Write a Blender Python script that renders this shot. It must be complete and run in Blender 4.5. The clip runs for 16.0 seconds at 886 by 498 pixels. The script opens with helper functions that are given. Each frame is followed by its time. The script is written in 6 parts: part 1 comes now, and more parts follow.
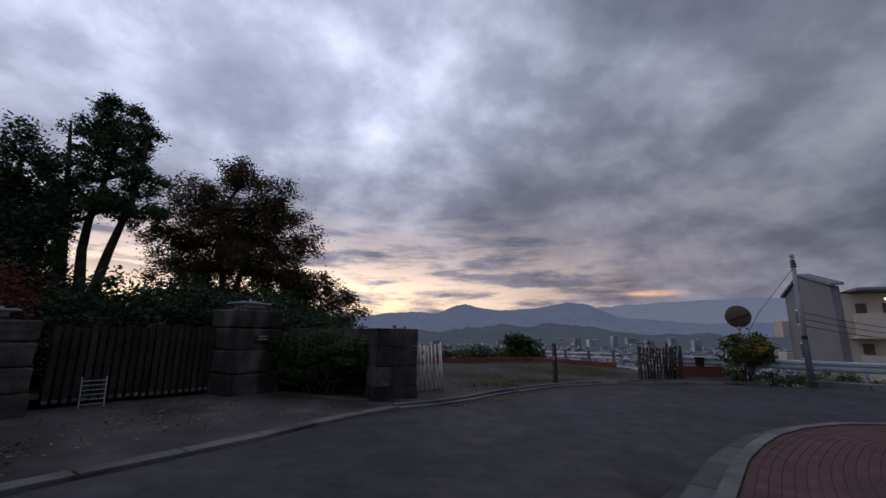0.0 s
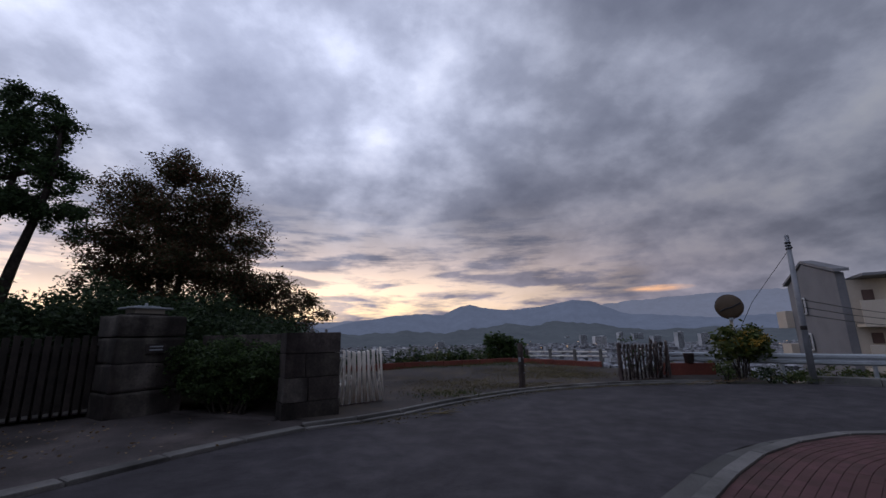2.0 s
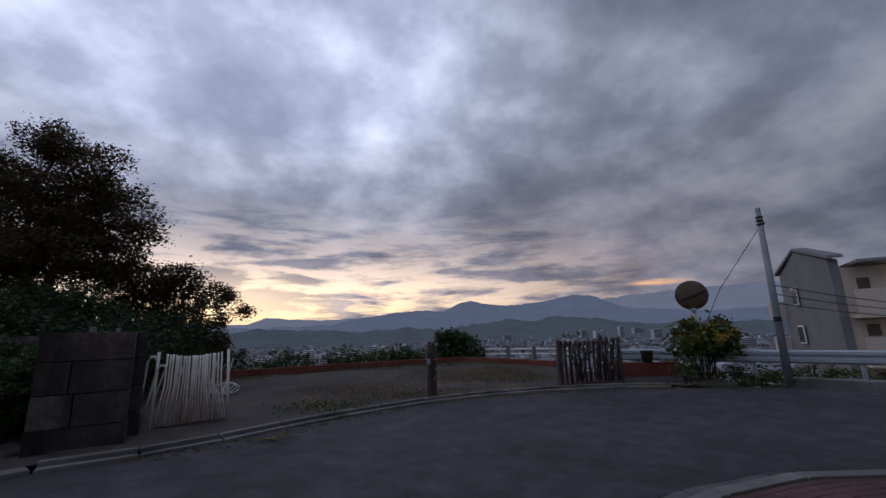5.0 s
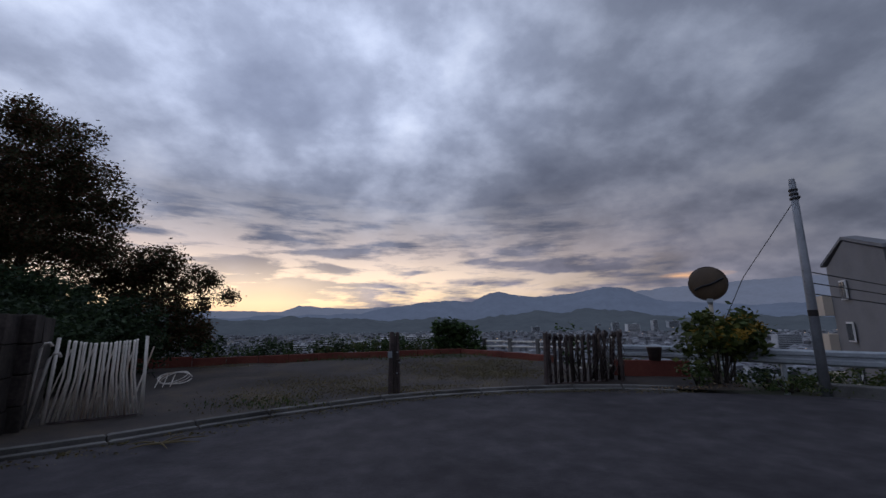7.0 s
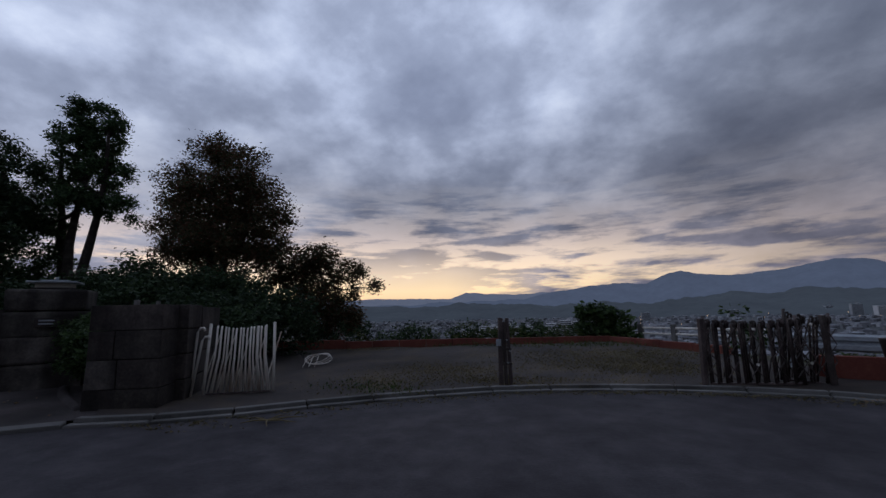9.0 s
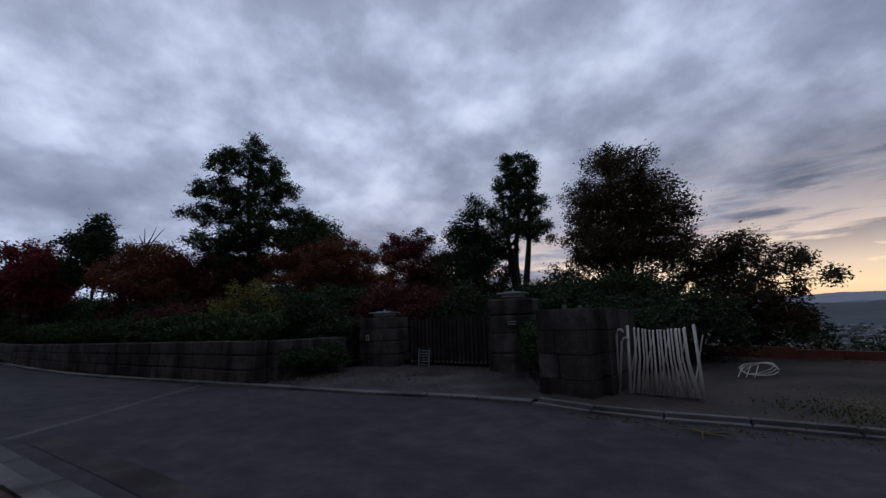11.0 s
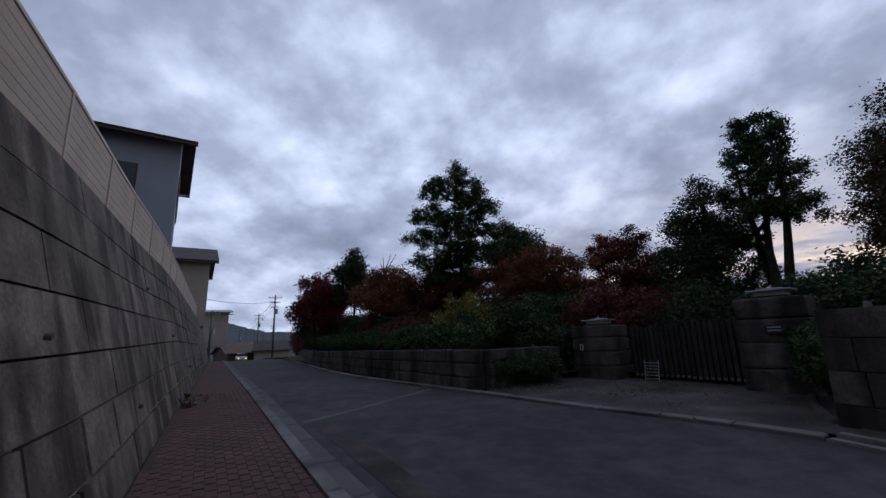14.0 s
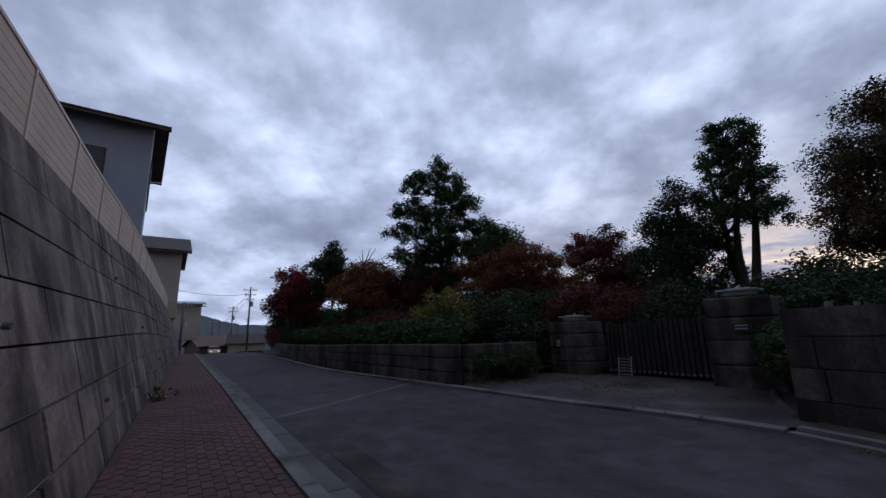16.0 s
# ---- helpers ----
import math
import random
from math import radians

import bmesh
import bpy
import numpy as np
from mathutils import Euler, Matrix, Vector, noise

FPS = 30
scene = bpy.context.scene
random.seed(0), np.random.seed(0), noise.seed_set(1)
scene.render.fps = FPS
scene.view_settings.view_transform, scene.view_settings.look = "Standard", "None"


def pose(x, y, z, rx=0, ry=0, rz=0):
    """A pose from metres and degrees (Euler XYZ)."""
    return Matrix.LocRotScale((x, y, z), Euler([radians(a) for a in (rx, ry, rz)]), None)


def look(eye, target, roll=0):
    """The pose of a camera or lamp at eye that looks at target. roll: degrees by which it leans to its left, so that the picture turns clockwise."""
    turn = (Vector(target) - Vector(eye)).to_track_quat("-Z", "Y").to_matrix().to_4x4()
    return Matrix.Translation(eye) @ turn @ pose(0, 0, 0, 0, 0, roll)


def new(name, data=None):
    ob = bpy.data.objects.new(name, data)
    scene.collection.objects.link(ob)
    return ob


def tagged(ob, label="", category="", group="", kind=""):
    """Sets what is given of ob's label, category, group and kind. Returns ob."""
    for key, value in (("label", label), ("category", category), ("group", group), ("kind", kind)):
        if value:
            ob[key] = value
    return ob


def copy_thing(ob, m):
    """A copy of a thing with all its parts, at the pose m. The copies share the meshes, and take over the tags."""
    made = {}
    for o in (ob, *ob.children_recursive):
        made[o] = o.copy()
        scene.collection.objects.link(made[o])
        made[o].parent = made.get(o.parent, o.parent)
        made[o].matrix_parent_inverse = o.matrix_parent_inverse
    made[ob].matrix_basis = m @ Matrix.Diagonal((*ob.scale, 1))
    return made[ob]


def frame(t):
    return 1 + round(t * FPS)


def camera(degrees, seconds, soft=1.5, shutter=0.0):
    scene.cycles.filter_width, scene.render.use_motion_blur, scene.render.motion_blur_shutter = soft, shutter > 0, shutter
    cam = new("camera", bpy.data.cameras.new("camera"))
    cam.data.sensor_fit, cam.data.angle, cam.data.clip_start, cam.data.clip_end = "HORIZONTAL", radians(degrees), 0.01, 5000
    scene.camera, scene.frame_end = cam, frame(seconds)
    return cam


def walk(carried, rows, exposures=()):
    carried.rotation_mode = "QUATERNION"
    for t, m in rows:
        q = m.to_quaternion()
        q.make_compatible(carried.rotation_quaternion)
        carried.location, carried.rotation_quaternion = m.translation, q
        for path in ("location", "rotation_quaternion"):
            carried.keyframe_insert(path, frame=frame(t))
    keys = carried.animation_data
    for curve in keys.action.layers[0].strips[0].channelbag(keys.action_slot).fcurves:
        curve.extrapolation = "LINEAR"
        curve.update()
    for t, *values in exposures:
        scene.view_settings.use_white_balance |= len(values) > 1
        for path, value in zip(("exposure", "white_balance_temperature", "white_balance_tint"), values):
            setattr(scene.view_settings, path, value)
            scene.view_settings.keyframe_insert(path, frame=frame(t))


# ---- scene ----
cam = camera(95, 16.0)

PATH = [
    (0, (-6.321, -12.835, 1.613), (-5.928, -10.918, 2.027), 0.7),
    (0.5, (-5.869, -12.508, 1.647), (-5.481, -10.585, 2.035), 1.5),
    (1, (-5.459, -12.294, 1.647), (-5.168, -10.362, 2.074), -0.3),
    (1.5, (-5.044, -11.989, 1.637), (-4.740, -10.060, 2.066), -0.9),
    (2, (-4.550, -11.728, 1.619), (-4.171, -9.810, 2.040), -1.1),
    (2.5, (-4.119, -11.422, 1.662), (-3.705, -9.507, 2.067), -1.0),
    (3, (-3.622, -11.141, 1.588), (-3.156, -9.239, 1.997), -1.0),
    (5.5, (-1.371, -9.878, 1.590), (-1.026, -7.949, 1.990), -1.3),
    (6, (-1.004, -9.597, 1.558), (-0.695, -7.659, 1.943), -0.8),
    (6.5, (-0.573, -9.374, 1.558), (-0.308, -7.431, 1.952), -1.5),
    (7, (-0.265, -9.142, 1.556), (-0.025, -7.190, 1.916), -0.7),
    (7.5, (0.070, -8.914, 1.571), (0.215, -6.945, 1.888), -0.5),
    (8, (0.442, -8.782, 1.582), (0.406, -6.807, 1.895), -1.2),
    (8.5, (0.608, -8.421, 1.549), (0.425, -6.454, 1.861), -0.3),
    (9, (0.757, -8.303, 1.536), (0.227, -6.398, 1.840), -1.3),
    (9.5, (0.835, -8.210, 1.566), (-0.118, -6.480, 1.880), -3.5),
    (10, (0.884, -8.253, 1.574), (-0.519, -6.866, 1.903), -3.5),
    (12.5, (0.476, -8.199, 1.518), (-1.485, -8.115, 1.903), -1.5),
    (13, (0.483, -8.139, 1.515), (-1.476, -8.225, 1.912), -2.9),
    (13.5, (0.472, -8.110, 1.514), (-1.470, -8.327, 1.938), -2.9),
    (14, (0.458, -8.137, 1.525), (-1.476, -8.403, 1.961), -2.1),
    (14.5, (0.471, -8.133, 1.508), (-1.457, -8.434, 1.945), -1.8),
    (15, (0.459, -8.127, 1.511), (-1.474, -8.402, 1.944), -1.7),
    (15.5, (0.433, -8.146, 1.521), (-1.510, -8.368, 1.939), -1.6),
    (16, (0.440, -8.159, 1.519), (-1.511, -8.328, 1.929), -1.5),
]
walk(cam, [(t, look(eye, target, roll)) for t, eye, target, roll in PATH], [(0, 0.12, 6750, 12), (3, 0.14, 6720, 12), (5.5, 0.02, 6550, 10), (9, -0.33, 6350, 8), (10, -0.43, 6380, 9), (12.5, -0.12, 6430, 9), (16, -0.06, 6320, 8)])

# ---------------------------------------------------------------- exposure and world
scene.view_settings.exposure = 0.0
SUN_AZ = radians(25)          # to the left of +y
world = bpy.data.worlds.new("dusk_sky")
scene.world = world
world.use_nodes = True
wn = world.node_tree.nodes
wl = world.node_tree.links
wn.clear()


def wnode(kind, **vals):
    n = wn.new(kind)
    for k, v in vals.items():
        if k in n.inputs:
            n.inputs[k].default_value = v
    return n


def wmath(op, a, b=None, clamp=False):
    n = wn.new("ShaderNodeMath")
    n.operation, n.use_clamp = op, clamp
    for i, v in enumerate((a, b)):
        if v is None:
            continue
        if isinstance(v, (int, float)):
            n.inputs[i].default_value = v
        else:
            wl.new(v, n.inputs[i])
    return n.outputs[0]


def wramp(fac, stops):
    n = wn.new("ShaderNodeValToRGB")
    el = n.color_ramp.elements
    while len(el) < len(stops):
        el.new(0.5)
    for e, (p, c) in zip(el, stops):
        e.position, e.color = p, (*c, 1)
    wl.new(fac, n.inputs[0])
    return n.outputs[0]


def wmix(fac, a, b, kind="MIX"):
    n = wn.new("ShaderNodeMix")
    n.data_type, n.blend_type = "RGBA", kind
    for sock, v in ((n.inputs[0], fac), (n.inputs[6], a), (n.inputs[7], b)):
        if isinstance(v, (int, float)):
            sock.default_value = v
        elif isinstance(v, tuple):
            sock.default_value = (*v, 1)
        else:
            wl.new(v, sock)
    return n.outputs[2]


coord = wn.new("ShaderNodeTexCoord")
sep = wn.new("ShaderNodeSeparateXYZ")
wl.new(coord.outputs["Generated"], sep.inputs[0])
dx, dy, dz = sep.outputs
up = wmath("MAXIMUM", dz, 0.0)
# clouds lie on a flat layer: the direction divided by its height
den = wmath("ADD", up, 0.42)
px, py = wmath("DIVIDE", dx, den), wmath("DIVIDE", dy, den)
flat = wn.new("ShaderNodeCombineXYZ")
wl.new(px, flat.inputs[0])
wl.new(py, flat.inputs[1])


def cloud_noise(scale, detail, rough, shift, distort=0.0):
    m = wn.new("ShaderNodeMapping")
    m.inputs["Location"].default_value = shift
    wl.new(flat.outputs[0], m.inputs[0])
    n = wnode("ShaderNodeTexNoise", Scale=scale, Detail=detail, Roughness=rough, Distortion=distort)
    wl.new(m.outputs[0], n.inputs["Vector"])
    return n.outputs["Fac"]


broad = cloud_noise(1.3, 3.0, 0.5, (3.1, 1.7, 0.0), 0.15)
fine = cloud_noise(4.6, 10.0, 0.55, (7.3, 2.2, 0.4), 0.0)
dens = wmath("ADD", wmath("MULTIPLY", broad, 0.45), wmath("MULTIPLY", fine, 0.55))
# angle from the sun's side, 1 towards it
side = wmath("ADD", wmath("MULTIPLY", dx, -math.sin(SUN_AZ)), wmath("MULTIPLY", dy, math.cos(SUN_AZ)))
hor = wmath("SQRT", wmath("ADD", wmath("MULTIPLY", dx, dx), wmath("MULTIPLY", dy, dy)))
toward = wmath("DIVIDE", side, wmath("ADD", hor, 0.001))
cloud = wramp(dens, [(0.31, (0.72, 0.78, 0.93)), (0.385, (0.60, 0.665, 0.85)), (0.445, (0.47, 0.53, 0.71)), (0.53, (0.315, 0.36, 0.50)), (0.63, (0.225, 0.26, 0.375)), (0.80, (0.14, 0.165, 0.25))])
# the open side of the sky is brighter
lift = wmath("ADD", 0.92, wmath("MULTIPLY", dx, -0.55))
# a thinner place high over the valley, and the heavy bank of cloud below it
thin = wmath("ADD", wmath("ADD", wmath("MULTIPLY", dx, -0.096), wmath("MULTIPLY", dy, 0.782)), wmath("MULTIPLY", dz, 0.616))
lift = wmath("ADD", lift, wmath("MULTIPLY", wramp(thin, [(0.86, (0, 0, 0)), (0.99, (1, 1, 1))]), 0.40))
bank = wmath("MULTIPLY", wramp(up, [(0.05, (0, 0, 0)), (0.14, (1, 1, 1)), (0.28, (0.9, 0.9, 0.9)), (0.46, (0, 0, 0))]), wramp(dy, [(0.15, (0, 0, 0)), (0.65, (1, 1, 1))]))
lift = wmath("MULTIPLY", lift, wmath("SUBTRACT", 1.0, wmath("MULTIPLY", bank, 0.38)))
# dusk has reached the far side of the sky
east = wmath("SUBTRACT", wmath("MULTIPLY", dx, 0.866), wmath("MULTIPLY", dy, 0.5))
lift = wmath("MULTIPLY", lift, wramp(east, [(0.42, (1, 1, 1)), (0.9, (0.6, 0.6, 0.6))]))
lift_c = wn.new("ShaderNodeCombineXYZ")
for i_ in range(3):
    wl.new(lift, lift_c.inputs[i_])
cloud = wmix(1.0, cloud, lift_c.outputs[0], "MULTIPLY")
# low clouds turn mauve and grey towards the horizon, on the sun's side
low = wmath("POWER", wmath("SUBTRACT", 1.0, up, True), 5.0)
mauve_side = wramp(toward, [(0.1, (0.12, 0.12, 0.12)), (0.6, (0.9, 0.9, 0.9))])
cloud = wmix(wmath("MULTIPLY", low, mauve_side), cloud, wramp(dens, [(0.38, (0.39, 0.285, 0.30)), (0.48, (0.232, 0.184, 0.22)), (0.60, (0.137, 0.12, 0.16))]))
# the clear band under the cloud deck, lit by the set sun
streak_m = wn.new("ShaderNodeMapping")
streak_m.inputs["Scale"].default_value = (1.0, 1.0, 6.0)
wl.new(coord.outputs["Generated"], streak_m.inputs[0])
streak_n = wnode("ShaderNodeTexNoise", Scale=5.0, Detail=9.0, Roughness=0.6, Distortion=0.15)
wl.new(streak_m.outputs[0], streak_n.inputs["Vector"])
streak = wramp(streak_n.outputs["Fac"], [(0.42, (0, 0, 0)), (0.56, (1, 1, 1))])
glow_side = wramp(toward, [(0.42, (0, 0, 0)), (0.75, (0.5, 0.5, 0.5)), (0.9, (0.9, 0.9, 0.9)), (1.0, (1, 1, 1))])
glow_up = wramp(up, [(0.0, (1, 1, 1)), (0.12, (0.9, 0.9, 0.9)), (0.19, (0.5, 0.5, 0.5)), (0.32, (0, 0, 0))])
core = wmath("MULTIPLY", wramp(toward, [(0.91, (0, 0, 0)), (0.985, (1, 1, 1))]), wramp(up, [(0.03, (0.95, 0.95, 0.95)), (0.09, (0.65, 0.65, 0.65)), (0.18, (0, 0, 0))]))
glow = wmath("MAXIMUM", wmath("MULTIPLY", wmath("MULTIPLY", glow_side, glow_up), streak), core)
warm = wramp(up, [(0.0, (0.98, 0.60, 0.34)), (0.05, (1.55, 1.12, 0.66)), (0.10, (1.48, 1.12, 0.80)), (0.17, (1.12, 0.90, 0.80)), (0.27, (0.82, 0.77, 0.80))])
cloud = wmix(wmath("MULTIPLY", glow, 1.0, True), cloud, warm)
# a small lit gap in the cloud further round to the north
gu = wmath("SUBTRACT", wmath("MULTIPLY", dx, 0.777), wmath("MULTIPLY", dy, 0.629))
gv = wmath("SUBTRACT", dz, 0.094)
gq = wmath("ADD", wmath("MULTIPLY", wmath("MULTIPLY", gu, gu), 190.0), wmath("MULTIPLY", wmath("MULTIPLY", gv, gv), 15000.0))
gap = wmath("MULTIPLY", wramp(gq, [(0.0, (1, 1, 1)), (1.0, (0, 0, 0))]), wmath("ADD", 0.15, streak))
cloud = wmix(wmath("MULTIPLY", gap, 0.8, True), cloud, (1.0, 0.55, 0.30))
sky = wn.new("ShaderNodeTexSky")
sky.sky_type, sky.sun_disc = "NISHITA", False
sky.sun_elevation, sky.sun_rotation = radians(2.0), -SUN_AZ
clear = wmix(1.0, sky.outputs[0], (0.10, 0.10, 0.10), "MULTIPLY")
cover = wramp(dens, [(0.05, (0.9, 0.9, 0.9)), (0.15, (1, 1, 1))])
total = wmix(cover, clear, cloud)
back = wn.new("ShaderNodeBackground")
back.inputs["Strength"].default_value = 1.0
wl.new(total, back.inputs["Color"])
wout = wn.new("ShaderNodeOutputWorld")
wl.new(back.outputs[0], wout.inputs["Surface"])

sun = new("sun", bpy.data.lights.new("sun", "SUN"))
sun.data.energy, sun.data.angle, sun.data.color = 0.10, radians(14), (1.0, 0.72, 0.48)
sun.matrix_world = look((-math.sin(SUN_AZ) * 60, math.cos(SUN_AZ) * 60, 5.5), (0, 0, 1))

# ---------------------------------------------------------------- materials


def material(name, colors, rough=0.85, scale=4.0, bump=0.25, metal=0.0, fine=40.0, island=0.0, obj_rand=0.0, spec=0.3, stains=None):
    """A procedural surface: two or three tones mixed by coarse and fine noise, with relief."""
    m = bpy.data.materials.new(name)
    m.use_nodes = True
    nt = m.node_tree
    n, l = nt.nodes, nt.links
    p = n["Principled BSDF"]
    p.inputs["Metallic"].default_value = metal
    p.inputs["Specular IOR Level"].default_value = spec
    tc = n.new("ShaderNodeTexCoord")
    geo = n.new("ShaderNodeNewGeometry")
    src = geo.outputs["Position"]
    big = n.new("ShaderNodeTexNoise")
    big.inputs["Scale"].default_value, big.inputs["Detail"].default_value = scale, 6
    big.inputs["Roughness"].default_value = 0.62
    small = n.new("ShaderNodeTexNoise")
    small.inputs["Scale"].default_value, small.inputs["Detail"].default_value = fine, 5
    for t in (big, small):
        l.new(src, t.inputs["Vector"])
    ramp = n.new("ShaderNodeValToRGB")
    el = ramp.color_ramp.elements
    while len(el) < len(colors):
        el.new(0.5)
    for i, c in enumerate(colors):
        el[i].position, el[i].color = 0.33 + 0.34 * i / max(1, len(colors) - 1), (*c, 1)
    mixf = n.new("ShaderNodeMath")
    mixf.operation = "MULTIPLY_ADD"
    l.new(small.outputs[0], mixf.inputs[0])
    mixf.inputs[1].default_value = 0.35
    add = n.new("ShaderNodeMath")
    add.operation = "MULTIPLY_ADD"
    l.new(big.outputs[0], add.inputs[0])
    add.inputs[1].default_value, add.inputs[2].default_value = 0.75, -0.05
    l.new(add.outputs[0], mixf.inputs[2])
    l.new(mixf.outputs[0], ramp.inputs[0])
    color = ramp.outputs[0]
    for amount, out in ((island, geo.outputs["Random Per Island"]), (obj_rand, None)):
        if not amount:
            continue
        if out is None:
            out = n.new("ShaderNodeObjectInfo").outputs["Random"]
        hsv = n.new("ShaderNodeHueSaturation")
        mr = n.new("ShaderNodeMapRange")
        mr.inputs["To Min"].default_value, mr.inputs["To Max"].default_value = 1 - amount, 1 + amount
        l.new(out, mr.inputs["Value"])
        l.new(mr.outputs[0], hsv.inputs["Value"])
        hr = n.new("ShaderNodeMapRange")
        hr.inputs["To Min"].default_value, hr.inputs["To Max"].default_value = 0.5 + amount * 0.06, 0.5 - amount * 0.06
        l.new(out, hr.inputs["Value"])
        l.new(hr.outputs[0], hsv.inputs["Hue"])
        l.new(color, hsv.inputs["Color"])
        color = hsv.outputs[0]
    if stains:
        # streaks of dirt running down a wall, or patches on the ground
        (sx, sy, sz), tone, lo, hi = stains
        mp = n.new("ShaderNodeMapping")
        mp.inputs["Scale"].default_value = (sx, sy, sz)
        l.new(src, mp.inputs[0])
        sn = n.new("ShaderNodeTexNoise")
        sn.inputs["Scale"].default_value, sn.inputs["Detail"].default_value = 1.0, 5
        l.new(mp.outputs[0], sn.inputs["Vector"])
        sr = n.new("ShaderNodeMapRange")
        sr.inputs["From Min"].default_value, sr.inputs["From Max"].default_value = lo, hi
        l.new(sn.outputs[0], sr.inputs["Value"])
        mx = n.new("ShaderNodeMix")
        mx.data_type = "RGBA"
        mx.blend_type = "MULTIPLY"
        l.new(sr.outputs[0], mx.inputs[0])
        l.new(color, mx.inputs[6])
        mx.inputs[7].default_value = (*tone, 1)
        color = mx.outputs[2]
    l.new(color, p.inputs["Base Color"])
    rr = n.new("ShaderNodeMapRange")
    rr.inputs["To Min"].default_value, rr.inputs["To Max"].default_value = max(0.05, rough - 0.12), min(1, rough + 0.1)
    l.new(small.outputs[0], rr.inputs["Value"])
    l.new(rr.outputs[0], p.inputs["Roughness"])
    if bump:
        b = n.new("ShaderNodeBump")
        b.inputs["Strength"].default_value, b.inputs["Distance"].default_value = bump, 0.02
        l.new(mixf.outputs[0], b.inputs["Height"])
        l.new(b.outputs[0], p.inputs["Normal"])
    return m


def leaf_material(name, tones, trans=0.25):
    """Leaves: each one its own tone, a little light shining through."""
    m = bpy.data.materials.new(name)
    m.use_nodes = True
    n, l = m.node_tree.nodes, m.node_tree.links
    p = n["Principled BSDF"]
    geo = n.new("ShaderNodeNewGeometry")
    ramp = n.new("ShaderNodeValToRGB")
    el = ramp.color_ramp.elements
    while len(el) < len(tones):
        el.new(0.5)
    for i, c in enumerate(tones):
        el[i].position, el[i].color = i / (len(tones) - 1), (*c, 1)
    l.new(geo.outputs["Random Per Island"], ramp.inputs[0])
    no = n.new("ShaderNodeTexNoise")
    no.inputs["Scale"].default_value = 0.9
    l.new(geo.outputs["Position"], no.inputs["Vector"])
    hsv = n.new("ShaderNodeHueSaturation")
    mr = n.new("ShaderNodeMapRange")
    mr.inputs["To Min"].default_value, mr.inputs["To Max"].default_value = 0.5, 1.5
    l.new(no.outputs[0], mr.inputs["Value"])
    l.new(mr.outputs[0], hsv.inputs["Value"])
    l.new(ramp.outputs[0], hsv.inputs["Color"])
    l.new(hsv.outputs[0], p.inputs["Base Color"])
    p.inputs["Roughness"].default_value = 0.6
    p.inputs["Specular IOR Level"].default_value = 0.25
    t = n.new("ShaderNodeBsdfTranslucent")
    l.new(hsv.outputs[0], t.inputs["Color"])
    mix = n.new("ShaderNodeMixShader")
    mix.inputs[0].default_value = trans
    l.new(p.outputs[0], mix.inputs[1])
    l.new(t.outputs[0], mix.inputs[2])
    l.new(mix.outputs[0], n["Material Output"].inputs[0])
    return m


def glow_material(name, color, strength):
    m = bpy.data.materials.new(name)
    m.use_nodes = True
    p = m.node_tree.nodes["Principled BSDF"]
    p.inputs["Base Color"].default_value = (*color, 1)
    p.inputs["Emission Color"].default_value = (*color, 1)
    p.inputs["Emission Strength"].default_value = strength
    return m


M_ASPHALT = material("asphalt", [(0.029, 0.026, 0.030), (0.049, 0.044, 0.050), (0.078, 0.071, 0.076)], 0.85, 2.6, 0.9, fine=42, stains=((0.4, 0.4, 0.4), (0.72, 0.71, 0.72), 0.44, 0.62))
M_APRON = material("apron_concrete", [(0.035, 0.03, 0.03), (0.06, 0.05, 0.05), (0.11, 0.09, 0.085)], 0.9, 1.2, 0.6, fine=30, stains=((0.8, 0.8, 0.8), (0.45, 0.42, 0.4), 0.45, 0.65))
M_LOT = material("lot_gravel", [(0.032, 0.028, 0.028), (0.06, 0.05, 0.046), (0.11, 0.085, 0.055)], 0.95, 0.8, 0.9, fine=45, stains=((0.35, 0.35, 0.35), (0.5, 0.47, 0.45), 0.45, 0.62))
M_KERB = material("kerb_concrete", [(0.09, 0.088, 0.085), (0.145, 0.14, 0.134), (0.21, 0.20, 0.19)], 0.85, 1.4, 0.35, fine=60, obj_rand=0.15, stains=((1.2, 1.2, 1.2), (0.45, 0.43, 0.42), 0.5, 0.7))
M_PAVER = material("paver_brick", [(0.07, 0.035, 0.034), (0.105, 0.053, 0.049), (0.145, 0.085, 0.078)], 0.88, 0.9, 0.35, fine=60, island=0.16, obj_rand=0.15, stains=((0.9, 0.9, 0.9), (0.6, 0.6, 0.6), 0.48, 0.62))
M_JOINT = material("paver_sand", [(0.058, 0.034, 0.032), (0.09, 0.052, 0.047)], 0.95, 2.0, 0.3, fine=60)
M_GROUND = material("hill_soil", [(0.03, 0.035, 0.02), (0.05, 0.05, 0.03), (0.075, 0.065, 0.04)], 0.95, 0.6, 0.6, fine=12)
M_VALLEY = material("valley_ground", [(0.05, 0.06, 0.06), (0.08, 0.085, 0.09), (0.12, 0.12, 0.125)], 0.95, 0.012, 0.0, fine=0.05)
M_WALL = material("retaining_concrete", [(0.085, 0.066, 0.058), (0.17, 0.134, 0.116), (0.28, 0.23, 0.20)], 0.88, 2.2, 0.9, fine=26, obj_rand=0.16, stains=((2.2, 2.2, 0.30), (0.30, 0.28, 0.27), 0.43, 0.60))
M_MORTAR = material("wall_joint", [(0.26, 0.24, 0.22), (0.38, 0.36, 0.33)], 0.9, 2.0, 0.3, fine=40)
